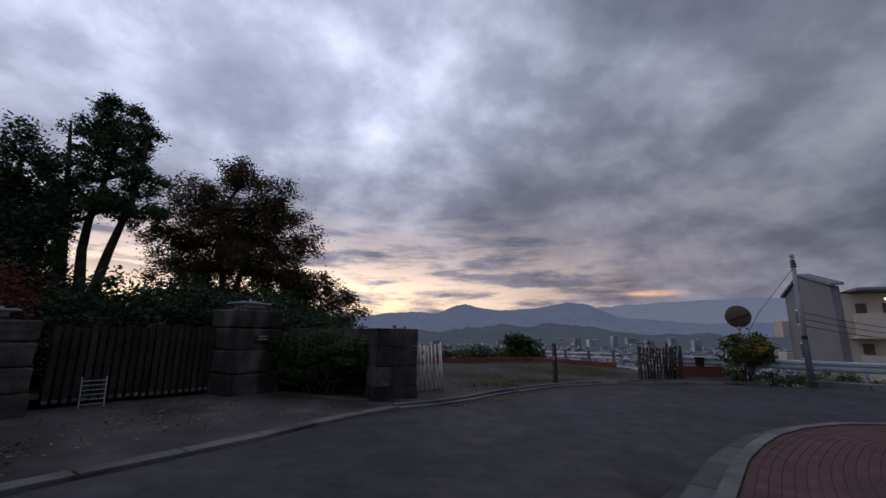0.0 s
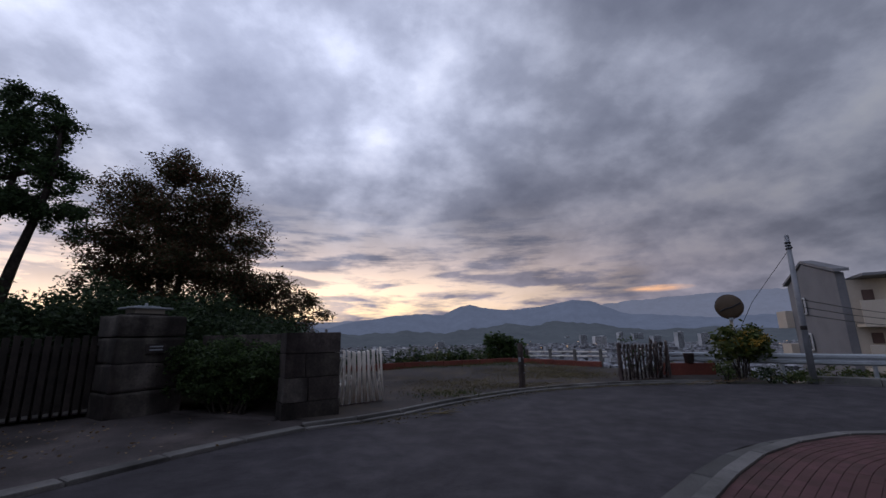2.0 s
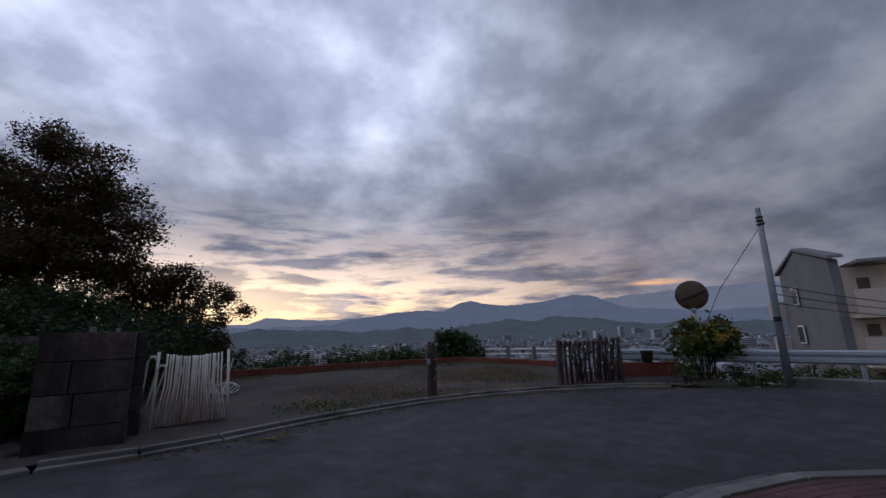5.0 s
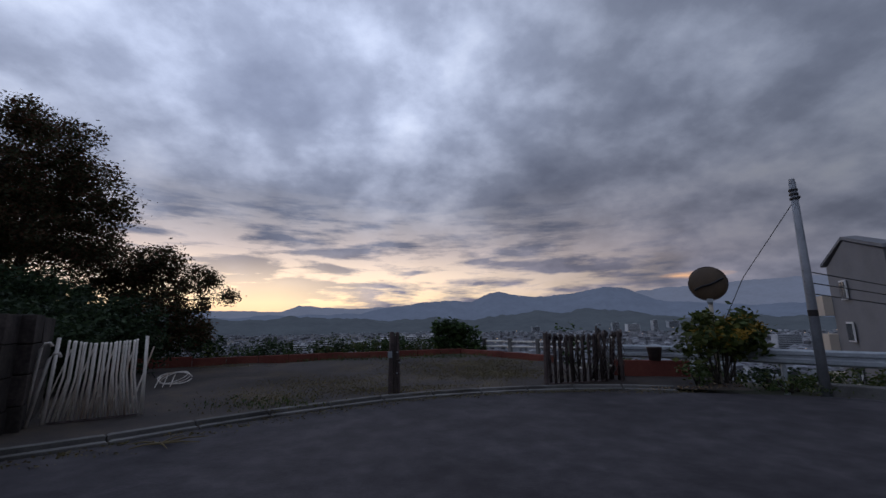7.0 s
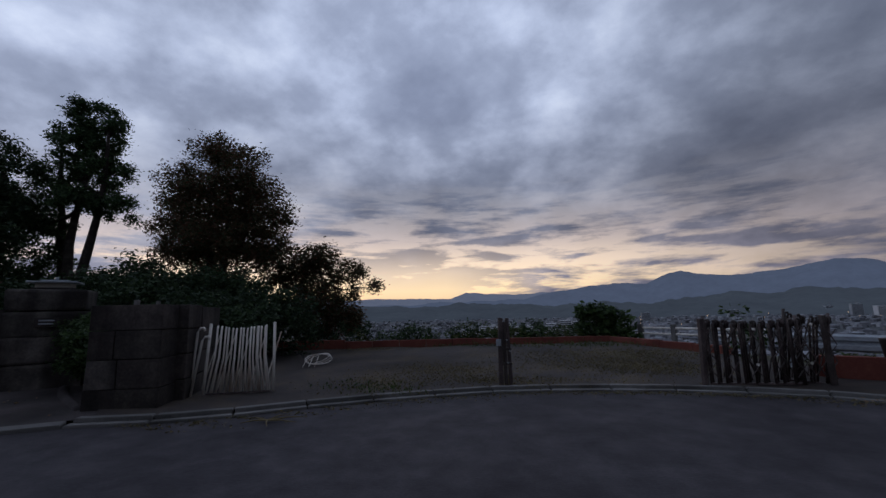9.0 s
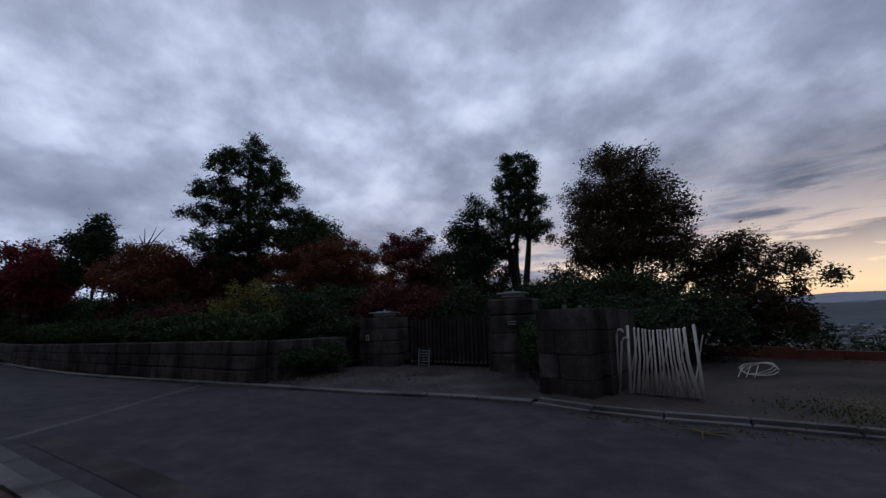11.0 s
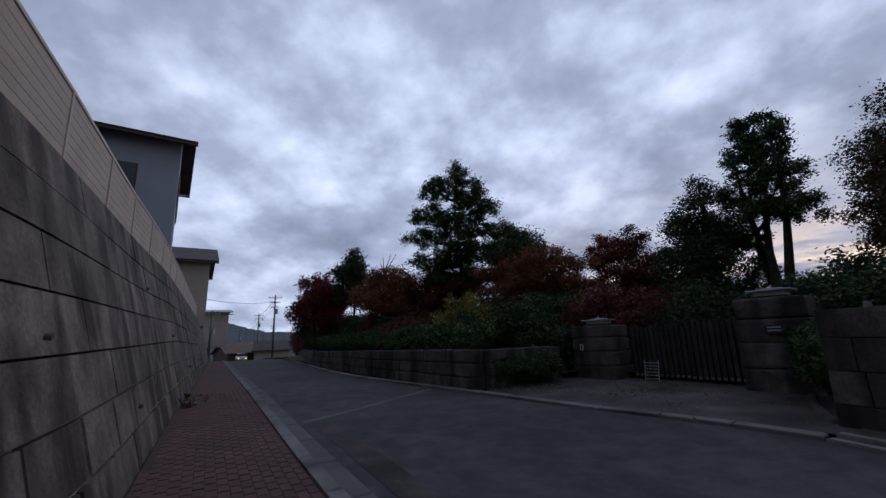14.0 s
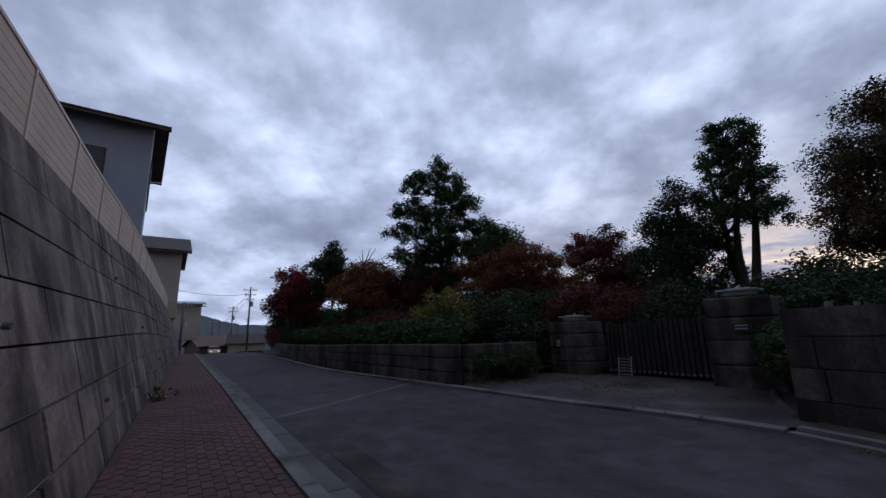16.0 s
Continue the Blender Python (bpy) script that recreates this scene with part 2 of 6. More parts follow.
M_STONE = material("gate_stone", [(0.042, 0.036, 0.034), (0.085, 0.074, 0.067), (0.14, 0.125, 0.11)], 0.9, 2.6, 0.9, fine=24, obj_rand=0.2, stains=((1.6, 1.6, 0.35), (0.35, 0.33, 0.33), 0.46, 0.6))
M_STONE_DARK = material("end_stone", [(0.022, 0.018, 0.017), (0.052, 0.043, 0.039), (0.105, 0.088, 0.078)], 0.9, 1.8, 0.8, fine=24, obj_rand=0.2, stains=((1.4, 1.4, 0.25), (0.3, 0.28, 0.28), 0.42, 0.6))
M_WOOD_DARK = material("gate_wood", [(0.016, 0.013, 0.012), (0.03, 0.025, 0.022), (0.05, 0.04, 0.035)], 0.75, 3.0, 0.4, fine=30, obj_rand=0.3)
M_WHITE = material("white_paint", [(0.62, 0.57, 0.51), (0.76, 0.71, 0.65), (0.82, 0.78, 0.72)], 0.5, 2.5, 0.12, fine=40, obj_rand=0.12, stains=((6, 6, 1.2), (0.62, 0.52, 0.45), 0.53, 0.7))
# near-black colour that paints the shadow in the wall's upper joints
M_JOINT_SHADE = material("wall_joint_shade", [(0.025, 0.024, 0.024), (0.05, 0.048, 0.046)], 0.95, 2.0, 0.3, fine=40)
M_GUTTER = material("gutter_concrete", [(0.06, 0.06, 0.06), (0.10, 0.098, 0.095), (0.15, 0.145, 0.14)], 0.9, 1.2, 0.4, fine=50, obj_rand=0.2, stains=((1.2, 1.2, 1.2), (0.5, 0.48, 0.47), 0.48, 0.66))
M_BROWN = material("brown_steel", [(0.035, 0.027, 0.025), (0.07, 0.053, 0.05), (0.14, 0.11, 0.10)], 0.5, 3.0, 0.2, fine=40, obj_rand=0.3)
M_RED = material("red_brick_kerb", [(0.10, 0.03, 0.022), (0.16, 0.045, 0.032), (0.20, 0.07, 0.05)], 0.85, 1.2, 0.4, fine=30)
M_STEEL = material("galvanised", [(0.26, 0.29, 0.32), (0.34, 0.37, 0.40), (0.42, 0.45, 0.48)], 0.5, 1.6, 0.1, metal=0.3, fine=20)
M_POLE = material("pole_steel", [(0.16, 0.17, 0.19), (0.22, 0.23, 0.25), (0.27, 0.28, 0.30)], 0.6, 1.5, 0.1, metal=0.2, fine=20)
M_CPOLE = material("pole_concrete", [(0.12, 0.12, 0.12), (0.18, 0.18, 0.18)], 0.8, 1.0, 0.1, fine=20)
M_WIRE = material("wire_black", [(0.012, 0.012, 0.014), (0.02, 0.02, 0.022)], 0.6, 5, 0.0)
M_MIRROR = material("mirror_back", [(0.05, 0.035, 0.02), (0.075, 0.05, 0.03), (0.09, 0.06, 0.035)], 0.5, 3.0, 0.1, fine=30)
M_FENCE = material("fence_slat", [(0.40, 0.30, 0.22), (0.47, 0.36, 0.27), (0.52, 0.41, 0.31)], 0.6, 1.5, 0.08, fine=30, obj_rand=0.06)
M_FRAME = material("fence_frame", [(0.50, 0.41, 0.33), (0.56, 0.47, 0.38)], 0.5, 2.0, 0.05, fine=30)
M_SIDING = material("grey_siding", [(0.30, 0.33, 0.40), (0.36, 0.39, 0.46)], 0.7, 0.8, 0.1, fine=20)
M_ROOF = material("dark_roof", [(0.03, 0.025, 0.025), (0.06, 0.045, 0.042), (0.085, 0.065, 0.06)], 0.7, 1.5, 0.3, fine=15)
M_TRIM = material("brown_trim", [(0.07, 0.04, 0.034), (0.10, 0.06, 0.05)], 0.6, 2.0, 0.05)
M_CREAM = material("cream_wall", [(0.40, 0.36, 0.30), (0.48, 0.44, 0.38)], 0.75, 0.8, 0.1, fine=15)
M_APT = material("apartment_grey", [(0.13, 0.13, 0.14), (0.16, 0.16, 0.17), (0.18, 0.18, 0.19)], 0.8, 0.4, 0.1, fine=10)
M_APT2 = material("apartment_beige", [(0.40, 0.34, 0.28), (0.48, 0.42, 0.35)], 0.8, 0.4, 0.1, fine=10)
M_GLASS = material("window_glass", [(0.03, 0.035, 0.04), (0.05, 0.055, 0.06)], 0.22, 1.0, 0.0, spec=0.6)
M_SASH = material("white_sash", [(0.55, 0.55, 0.55), (0.65, 0.65, 0.65)], 0.5, 2.0, 0.0)
M_DOOR = material("door_brown", [(0.10, 0.06, 0.04), (0.14, 0.09, 0.06)], 0.6, 2.0, 0.0)
# valley haze is mixed into the town's two tones: paler, with less contrast
M_CITY = material("city_houses", [(0.14, 0.145, 0.16), (0.22, 0.225, 0.24), (0.34, 0.34, 0.35)], 0.8, 0.02, 0.0, fine=0.3, island=0.75)
M_CITYROOF = material("city_roofs", [(0.10, 0.105, 0.12), (0.16, 0.165, 0.185), (0.23, 0.225, 0.235)], 0.8, 0.02, 0.0, fine=0.3, island=0.6)
M_TOWER = material("white_block", [(0.50, 0.50, 0.51), (0.62, 0.62, 0.62)], 0.8, 0.05, 0.0, fine=0.5, obj_rand=0.15)
M_BARK = material("bark", [(0.02, 0.017, 0.014), (0.045, 0.036, 0.03), (0.08, 0.065, 0.055)], 0.95, 5.0, 1.0, fine=30)
M_HEDGE = leaf_material("hedge_leaf", [(0.020, 0.036, 0.014), (0.042, 0.074, 0.024), (0.072, 0.115, 0.034)])
M_DARKLEAF = leaf_material("dark_leaf", [(0.017, 0.032, 0.017), (0.032, 0.055, 0.025), (0.051, 0.080, 0.032)])
M_PINELEAF = leaf_material("podocarp_leaf", [(0.020, 0.041, 0.019), (0.041, 0.072, 0.029), (0.065, 0.109, 0.041)])
M_MAPLE = leaf_material("maple_leaf_mixed", [(0.034, 0.050, 0.020), (0.065, 0.058, 0.028), (0.11, 0.046, 0.026), (0.046, 0.06, 0.024)])
M_REDLEAF = leaf_material("maple_leaf_red", [(0.12, 0.018, 0.024), (0.18, 0.028, 0.034), (0.26, 0.048, 0.046)])
M_ORANGE = leaf_material("maple_leaf_orange", [(0.15, 0.055, 0.028), (0.23, 0.085, 0.036), (0.13, 0.06, 0.032)])
M_MAROON = leaf_material("maple_leaf_maroon", [(0.08, 0.023, 0.024), (0.15, 0.035, 0.035), (0.11, 0.058, 0.030)])
M_YELLOW = leaf_material("yellow_leaf", [(0.16, 0.145, 0.03), (0.24, 0.205, 0.04), (0.09, 0.105, 0.03)])
M_ASTER = leaf_material("goldenrod_leaf", [(0.03, 0.05, 0.014), (0.06, 0.085, 0.02), (0.10, 0.11, 0.025), (0.04, 0.06, 0.018)])
M_BLOOM = leaf_material("goldenrod_flower", [(0.24, 0.15, 0.02), (0.34, 0.21, 0.03), (0.16, 0.12, 0.02)])
M_WEED = leaf_material("weed_leaf", [(0.03, 0.055, 0.015), (0.06, 0.09, 0.025), (0.10, 0.10, 0.035)])
M_DRY = leaf_material("dry_grass", [(0.11, 0.09, 0.045), (0.18, 0.14, 0.07), (0.08, 0.08, 0.03)])
M_LITTER = leaf_material("fallen_leaves", [(0.18, 0.12, 0.06), (0.30, 0.22, 0.14), (0.10, 0.05, 0.03)])
M_WOODS = leaf_material("far_woods", [(0.028, 0.045, 0.035), (0.04, 0.06, 0.045), (0.055, 0.07, 0.05)], 0.1)
M_LAMP = glow_material("lamp_white", (1.0, 0.93, 0.8), 2.5)
M_LAMPW = glow_material("lamp_warm", (1.0, 0.66, 0.36), 1.3)

# ---------------------------------------------------------------- helpers


def G(x, y):
    """Height of the street surface."""
    d = math.hypot(x - 2.5, y + 8)
    return 0.026 * min(max(0.0, d - 2), 12.0) - 0.035 * max(0.0, -(0.8 * x + 0.6 * y) - 48.0)


def mesh_ob(name, verts, faces, mat, parent=None, label="", smooth=False):
    me = bpy.data.meshes.new(name)
    me.from_pydata([tuple(v) for v in verts], [], [tuple(f) for f in faces])
    me.update()
    if mat:
        me.materials.append(mat)
    if smooth:
        me.polygons.foreach_set("use_smooth", [True] * len(me.polygons))
    ob = new(name, me)
    if parent:
        ob.parent = parent
    if label:
        tagged(ob, label)
    return ob


def part(name, bm, mat, parent, label="", smooth=False):
    """Links a bmesh as one mesh object under a thing or a part."""
    me = bpy.data.meshes.new(name)
    bm.to_mesh(me)
    bm.free()
    if mat:
        me.materials.append(mat)
    if smooth:
        me.polygons.foreach_set("use_smooth", [True] * len(me.polygons))
    ob = new(name, me)
    if parent:
        ob.parent = parent
    if label:
        tagged(ob, label)
    return ob


def share(name, me, parent, m):
    """Another object on a mesh that is there already."""
    ob = new(name, me)
    ob.parent = parent
    ob.matrix_basis = m
    return ob


def thing(name, m, label, category, group="", kind=""):
    ob = new(name)
    ob.matrix_basis = m
    return tagged(ob, label, category, group, kind)


def box(sx, sy, sz, bevel=0.0, at=(0, 0, 0), bm=None, rot=None):
    """A box standing on at, bevelled."""
    b = bm or bmesh.new()
    r = bmesh.ops.create_cube(b, size=1.0)
    vs = r["verts"]
    m = Matrix.Translation(at) @ (rot or Matrix.Identity(4)) @ Matrix.Translation((0, 0, sz / 2)) @ Matrix.Diagonal((sx, sy, sz, 1))
    bmesh.ops.transform(b, matrix=m, verts=vs)
    if bevel:
        es = list({e for v in vs for e in v.link_edges})
        bmesh.ops.bevel(b, geom=es, offset=bevel, segments=2, affect="EDGES", profile=0.6)
    return b


def tube(points, radii, sides=8, bm=None):
    """A tapered round bar through points."""
    b = bm or bmesh.new()
    rings = []
    pts = [Vector(p) for p in points]
    for i, p in enumerate(pts):
        d = (pts[min(i + 1, len(pts) - 1)] - pts[max(i - 1, 0)]).normalized()
        u = d.orthogonal().normalized() if abs(d.z) > 0.95 else d.cross(Vector((0, 0, 1))).normalized()
        v = d.cross(u)
        r = radii[i] if isinstance(radii, (list, tuple)) else radii
        rings.append([b.verts.new(p + u * math.cos(2 * math.pi * k / sides) * r + v * math.sin(2 * math.pi * k / sides) * r) for k in range(sides)])
    for a, c in zip(rings, rings[1:]):
        for k in range(sides):
            b.faces.new((a[k], a[(k + 1) % sides], c[(k + 1) % sides], c[k]))
    b.faces.new(list(reversed(rings[0])))
    b.faces.new(rings[-1])
    return b


def lerp2(a, b, t):
    return (a[0] + (b[0] - a[0]) * t, a[1] + (b[1] - a[1]) * t)


def smooth_line(keys, sub):
    """Catmull-Rom through keys, sub pieces each."""
    out = []
    n = len(keys)
    for i in range(n - 1):
        p0, p1, p2, p3 = keys[max(i - 1, 0)], keys[i], keys[i + 1], keys[min(i + 2, n - 1)]
        for s in range(sub):
            t = s / sub
            out.append(tuple(0.5 * (2 * b + (c - a) * t + (2 * a - 5 * b + 4 * c - d) * t * t + (3 * b - a - 3 * c + d) * t ** 3) for a, b, c, d in zip(p0, p1, p2, p3)))
    out.append(tuple(keys[-1]))
    return out


def offset_line(line, dist):
    """A line shifted to its left."""
    out = []
    for i, p in enumerate(line):
        a, b = line[max(i - 1, 0)], line[min(i + 1, len(line) - 1)]
        d = Vector((b[0] - a[0], b[1] - a[1])).normalized()
        out.append((p[0] - d.y * dist, p[1] + d.x * dist))
    return out


def strip(name, left, right, height, mat, across=8, lift=0.0, parent=None, rough=0.0):
    """A sheet between two lines of equal length, at the street's height plus lift."""
    verts, faces = [], []
    for i, (a, b) in enumerate(zip(left, right)):
        for k in range(across + 1):
            x, y = lerp2(a, b, k / across)
            verts.append((x, y, height(x, y) + lift + (rough * noise.noise((x * 0.9, y * 0.9, 3.3)) if rough else 0)))
    w = across + 1
    for i in range(len(left) - 1):
        for k in range(across):
            faces.append((i * w + k, i * w + k + 1, (i + 1) * w + k + 1, (i + 1) * w + k))
    return mesh_ob(name, verts, faces, mat, parent, smooth=True)


def resample(line, step):
    out, carry = [line[0]], 0.0
    for a, b in zip(line, line[1:]):
        d = math.hypot(b[0] - a[0], b[1] - a[1])
        t = step - carry
        while t <= d:
            out.append(lerp2(a, b, t / d))
            t += step
        carry = (carry + d) % step if d else carry
    return out


# ---------------------------------------------------------------- plan lines, downhill end last
FAR_KEYS = [(-60, -44.5), (-30, -24.4), (-17, -15.7), (-11.8, -11.35), (-9.45, -8.75), (-7.6, -6.75), (-6.5, -5.4), (-5.25, -4.28), (-4.5, -3.98), (-3.6, -3.35), (-2.4, -2.35), (-0.4, -1.2), (1, -0.8), (2.5, -0.62), (4.2, -0.75), (5.5, -1.25), (8, -2.45), (9.5, -3.9), (11.2, -6.3), (15, -11.5), (24, -21)]
NEAR_KEYS = [(-60, -52.4), (-32, -31.1), (-23.9, -25), (-12.4, -16.25), (-6.4, -11.6), (-3.6, -9.4), (-1.85, -7.98), (-0.6, -7.15), (0.6, -6.5), (1.6, -6.22), (2.5, -6.12), (3.3, -6.22), (4.3, -6.68), (5.4, -7.5), (7.2, -9.1), (12, -14), (21, -23.5)]
WALL_KEYS = [(-60, -54.3), (-32, -33.1), (-23.8, -26.9), (-11.7, -17.85), (-7.3, -14.7), (-5.8, -13.6), (-2.55, -11.2), (-0.9, -10.12), (0.2, -9.5), (1.1, -8.95), (2.1, -8.25), (2.9, -7.68), (3.6, -7.5), (4.4, -7.85), (6.6, -9.9), (11.4, -14.9), (20.4, -24.4)]
FAR = smooth_line(FAR_KEYS, 4)
NEAR = smooth_line(NEAR_KEYS, 4)
WALLB = smooth_line(WALL_KEYS, 4)
KERB_IN = offset_line(NEAR, -0.46)

# ---------------------------------------------------------------- ground, road, pavement


def hill(x, y):
    """The hill's surface, falling to the valley beyond the lot and the guard rail."""
    base = G(x, y) if math.hypot(x, y) < 90 else G(x * 90 / math.hypot(x, y), y * 90 / math.hypot(x, y))
    s = max(-0.3 * x + 0.95 * (y - 9.0), 0.9 * (x - 9.9) + 0.44 * (y + 1.0))
    drop = 0.0 if s < 0 else min(62.0, 0.46 * s + 0.10 * s * s / (s + 6))
    side = (-0.78 * x - 0.62 * y)
    if side > 120:
        drop += min(60, (side - 120) * 0.2)
    return base - 0.22 - drop


def ground_sheet():
    verts, faces = [], []
    radii = [0.0] + [3.0 * 1.105 ** i for i in range(74)]
    seg = 120
    for r in radii:
        for k in range(seg):
            a = 2 * math.pi * k / seg
            x, y = r * math.cos(a), -2 + r * math.sin(a)
            verts.append((x, y, max(hill(x, y), -48.0)))
    for i in range(len(radii) - 1):
        for k in range(seg):
            faces.append((i * seg + k, (i + 1) * seg + k, (i + 1) * seg + (k + 1) % seg, i * seg + (k + 1) % seg))
    ob = mesh_ob("ground", verts, faces, M_GROUND, smooth=True)
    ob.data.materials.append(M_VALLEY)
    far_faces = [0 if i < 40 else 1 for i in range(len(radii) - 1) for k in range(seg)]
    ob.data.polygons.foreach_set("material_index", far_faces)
    return tagged(ob, "dark soil hillside sloping down to a wide valley", "ground", kind="structure")


ground_sheet()
tagged(strip("road", FAR, NEAR, G, M_ASPHALT, 10), "dark grey worn asphalt road bending downhill", "road", kind="structure")
pave = tagged(strip("pavement", KERB_IN, WALLB, G, M_JOINT, 6, 0.085), "dark red brick-paved pavement beside the wall", "pavement", kind="structure")


def kerb_stones(name, line_a, line_b, h, lift, parent, mat, length, limit, label=""):
    """Stones laid end to end between two lines."""
    for a0, a1, b0, b1 in zip(line_a, line_a[1:], line_b, line_b[1:]):
        mid = ((a0[0] + b1[0]) / 2, (a0[1] + b1[1]) / 2)
        if math.hypot(mid[0], mid[1] + 8) > limit:
            continue
        g = 0.012
        q = [lerp2(a0, a1, g / length), lerp2(a0, a1, 1 - g / length), lerp2(b0, b1, 1 - g / length), lerp2(b0, b1, g / length)]
        c = ((q[0][0] + q[2][0]) / 2, (q[0][1] + q[2][1]) / 2)
        zc = G(*c)
        verts = [(x - c[0], y - c[1], G(x, y) - zc - 0.1) for x, y in q] + [(x - c[0], y - c[1], G(x, y) - zc + h - 0.012) for x, y in q]
        verts += [((x - c[0]) * 0.96, (y - c[1]) * 0.96, G(x, y) - zc + h) for x, y in q]
        faces = [(0, 1, 5, 4), (1, 2, 6, 5), (2, 3, 7, 6), (3, 0, 4, 7), (4, 5, 9, 8), (5, 6, 10, 9), (6, 7, 11, 10), (7, 4, 8, 11), (8, 9, 10, 11)]
        ob = mesh_ob(name, verts, faces, mat, parent)
        ob.matrix_basis = Matrix.Translation((c[0], c[1], zc + lift))


def matched(line, n):
    """n points at even distances along a line."""
    cum = [0.0]
    for a, b in zip(line, line[1:]):
        cum.append(cum[-1] + math.hypot(b[0] - a[0], b[1] - a[1]))
    out, j = [], 0
    for i in range(n):
        s = cum[-1] * i / (n - 1)
        while j < len(cum) - 2 and cum[j + 1] < s:
            j += 1
        out.append(lerp2(line[j], line[j + 1], (s - cum[j]) / max(1e-6, cum[j + 1] - cum[j])))
    return out


near_line = resample(NEAR, 1.2)
near_kerb = thing("kerb", Matrix.Identity(4), "weathered pale concrete kerb and gutter beside the pavement", "kerb", kind="structure")
kerb_stones("gutter_slab", near_line, offset_line(near_line, -0.29), 0.012, 0.0, near_kerb, M_GUTTER, 1.2, 45)
kerb_stones("kerbstone", offset_line(near_line, -0.30), offset_line(near_line, -0.46), 0.115, 0.0, near_kerb, M_KERB, 1.2, 45)
far_line = resample(FAR, 1.0)
far_kerb = thing("kerb", Matrix.Identity(4), "low dirty concrete edging along the far side of the road", "kerb", kind="structure")
split_at = max(i for i, p in enumerate(far_line) if p[0] < -5.0)
drive = far_line[:split_at + 1]
lotl = [p for p in far_line[split_at:] if p[0] < 6.2]
kerb_stones("kerbstone", drive, offset_line(drive, 0.22), 0.05, 0.0, far_kerb, M_KERB, 1.0, 40)
kerb_stones("edging_stone", lotl, offset_line(lotl, 0.11), 0.035, 0.0, far_kerb, M_KERB, 1.0, 40)
kerb_stones("edging_stone", offset_line(lotl, 0.19), offset_line(lotl, 0.30), 0.075, 0.0, far_kerb, M_KERB, 1.0, 40)

# forecourt before the gate
fc_a = [p for p in FAR if -9.7 < p[0] < -4.4]
fc_b = matched([(-10.1, -8.6), (-11.4, -7.5), (-12.0, -6.2), (-11.4, -4.8), (-9.4, -2.7), (-8.0, -2.2), (-6.6, -3.0), (-4.7, -3.3)], len(fc_a))
tagged(strip("forecourt", offset_line(fc_a, 0.2), fc_b, G, M_APRON, 8, 0.04, rough=0.03), "dark stained concrete forecourt before the gate", "forecourt", kind="structure")
# vacant lot
lot_a = [p for p in FAR if -5.5 < p[0] < 7.2]
lot_b = matched([(-8.6, -1.2), (-8.6, 3.4), (-6.3, 4.3), (-2.0, 5.85), (2.4, 7.0), (4.1, 5.6), (4.9, 3.6), (5.8, 1.4), (7.4, 0.0)], len(lot_a))
tagged(strip("vacant_lot", offset_line(lot_a, 0.28), lot_b, G, M_LOT, 14, 0.05, rough=0.05), "vacant lot of dark gravel with dry grass patches", "lot", kind="structure")
# garden soil inside the estate
gd_a = matched([(-60, -46.6), (-24, -19.8), (-14.6, -12.7), (-10.2, -9.0), (-11.6, -7.4), (-12.2, -6.0), (-11.2, -4.4), (-8.7, -2.2), (-6.2, -2.9), (-6.2, -1.4)], 40)
gd_b = matched([(-50, -20), (-34, -4), (-24, 3), (-18, 7), (-9, 7.5)], 40)
tagged(strip("garden_soil", gd_a, gd_b, G, M_GROUND, 8, 0.15, rough=0.2), "dark planted soil of the walled garden", "soil", kind="structure")

# ---------------------------------------------------------------- retaining wall with its fence
WALL_H, BATTER, COURSES = 3.3, 0.25, 7
wall = thing("retaining_wall", Matrix.Identity(4), "grey stained concrete block retaining wall leaning back", "wall", kind="structure")
wl_pts = resample(WALLB, 0.5)


def wall_point(line, i, h, push=0.0):
    a, b = line[max(i - 1, 0)], line[min(i + 1, len(line) - 1)]
    d = Vector((b[0] - a[0], b[1] - a[1])).normalized()
    nx, ny = d.y, -d.x
    o = h * BATTER + push
    return (line[i][0] + nx * o, line[i][1] + ny * o, G(*line[i]) + h)


wl = resample(WALLB, 2.0)
verts, faces = [], []
for i in range(len(wl)):
    for h, pu in ((-0.2, 0.035), (1.0, 0.035), (WALL_H - 0.02, 0.035), (WALL_H - 0.02, 0.6)):
        verts.append(wall_point(wl, i, h, pu))
for i in range(len(wl) - 1):
    for k in range(3):
        faces.append((i * 4 + k, i * 4 + k + 1, i * 4 + 5 + k, i * 4 + 4 + k))
back_ob = mesh_ob("backing", verts, faces, M_MORTAR, wall)
# above 1 m the backing is coloured dark as shadow between courses
back_ob.data.materials.append(M_JOINT_SHADE)
back_ob.data.polygons.foreach_set("material_index", [0 if k == 0 else 1 for i in range(len(wl) - 1) for k in range(3)])
ch = WALL_H / COURSES
rnd = random.Random(4)
fine_wl = resample(WALLB, 0.25)
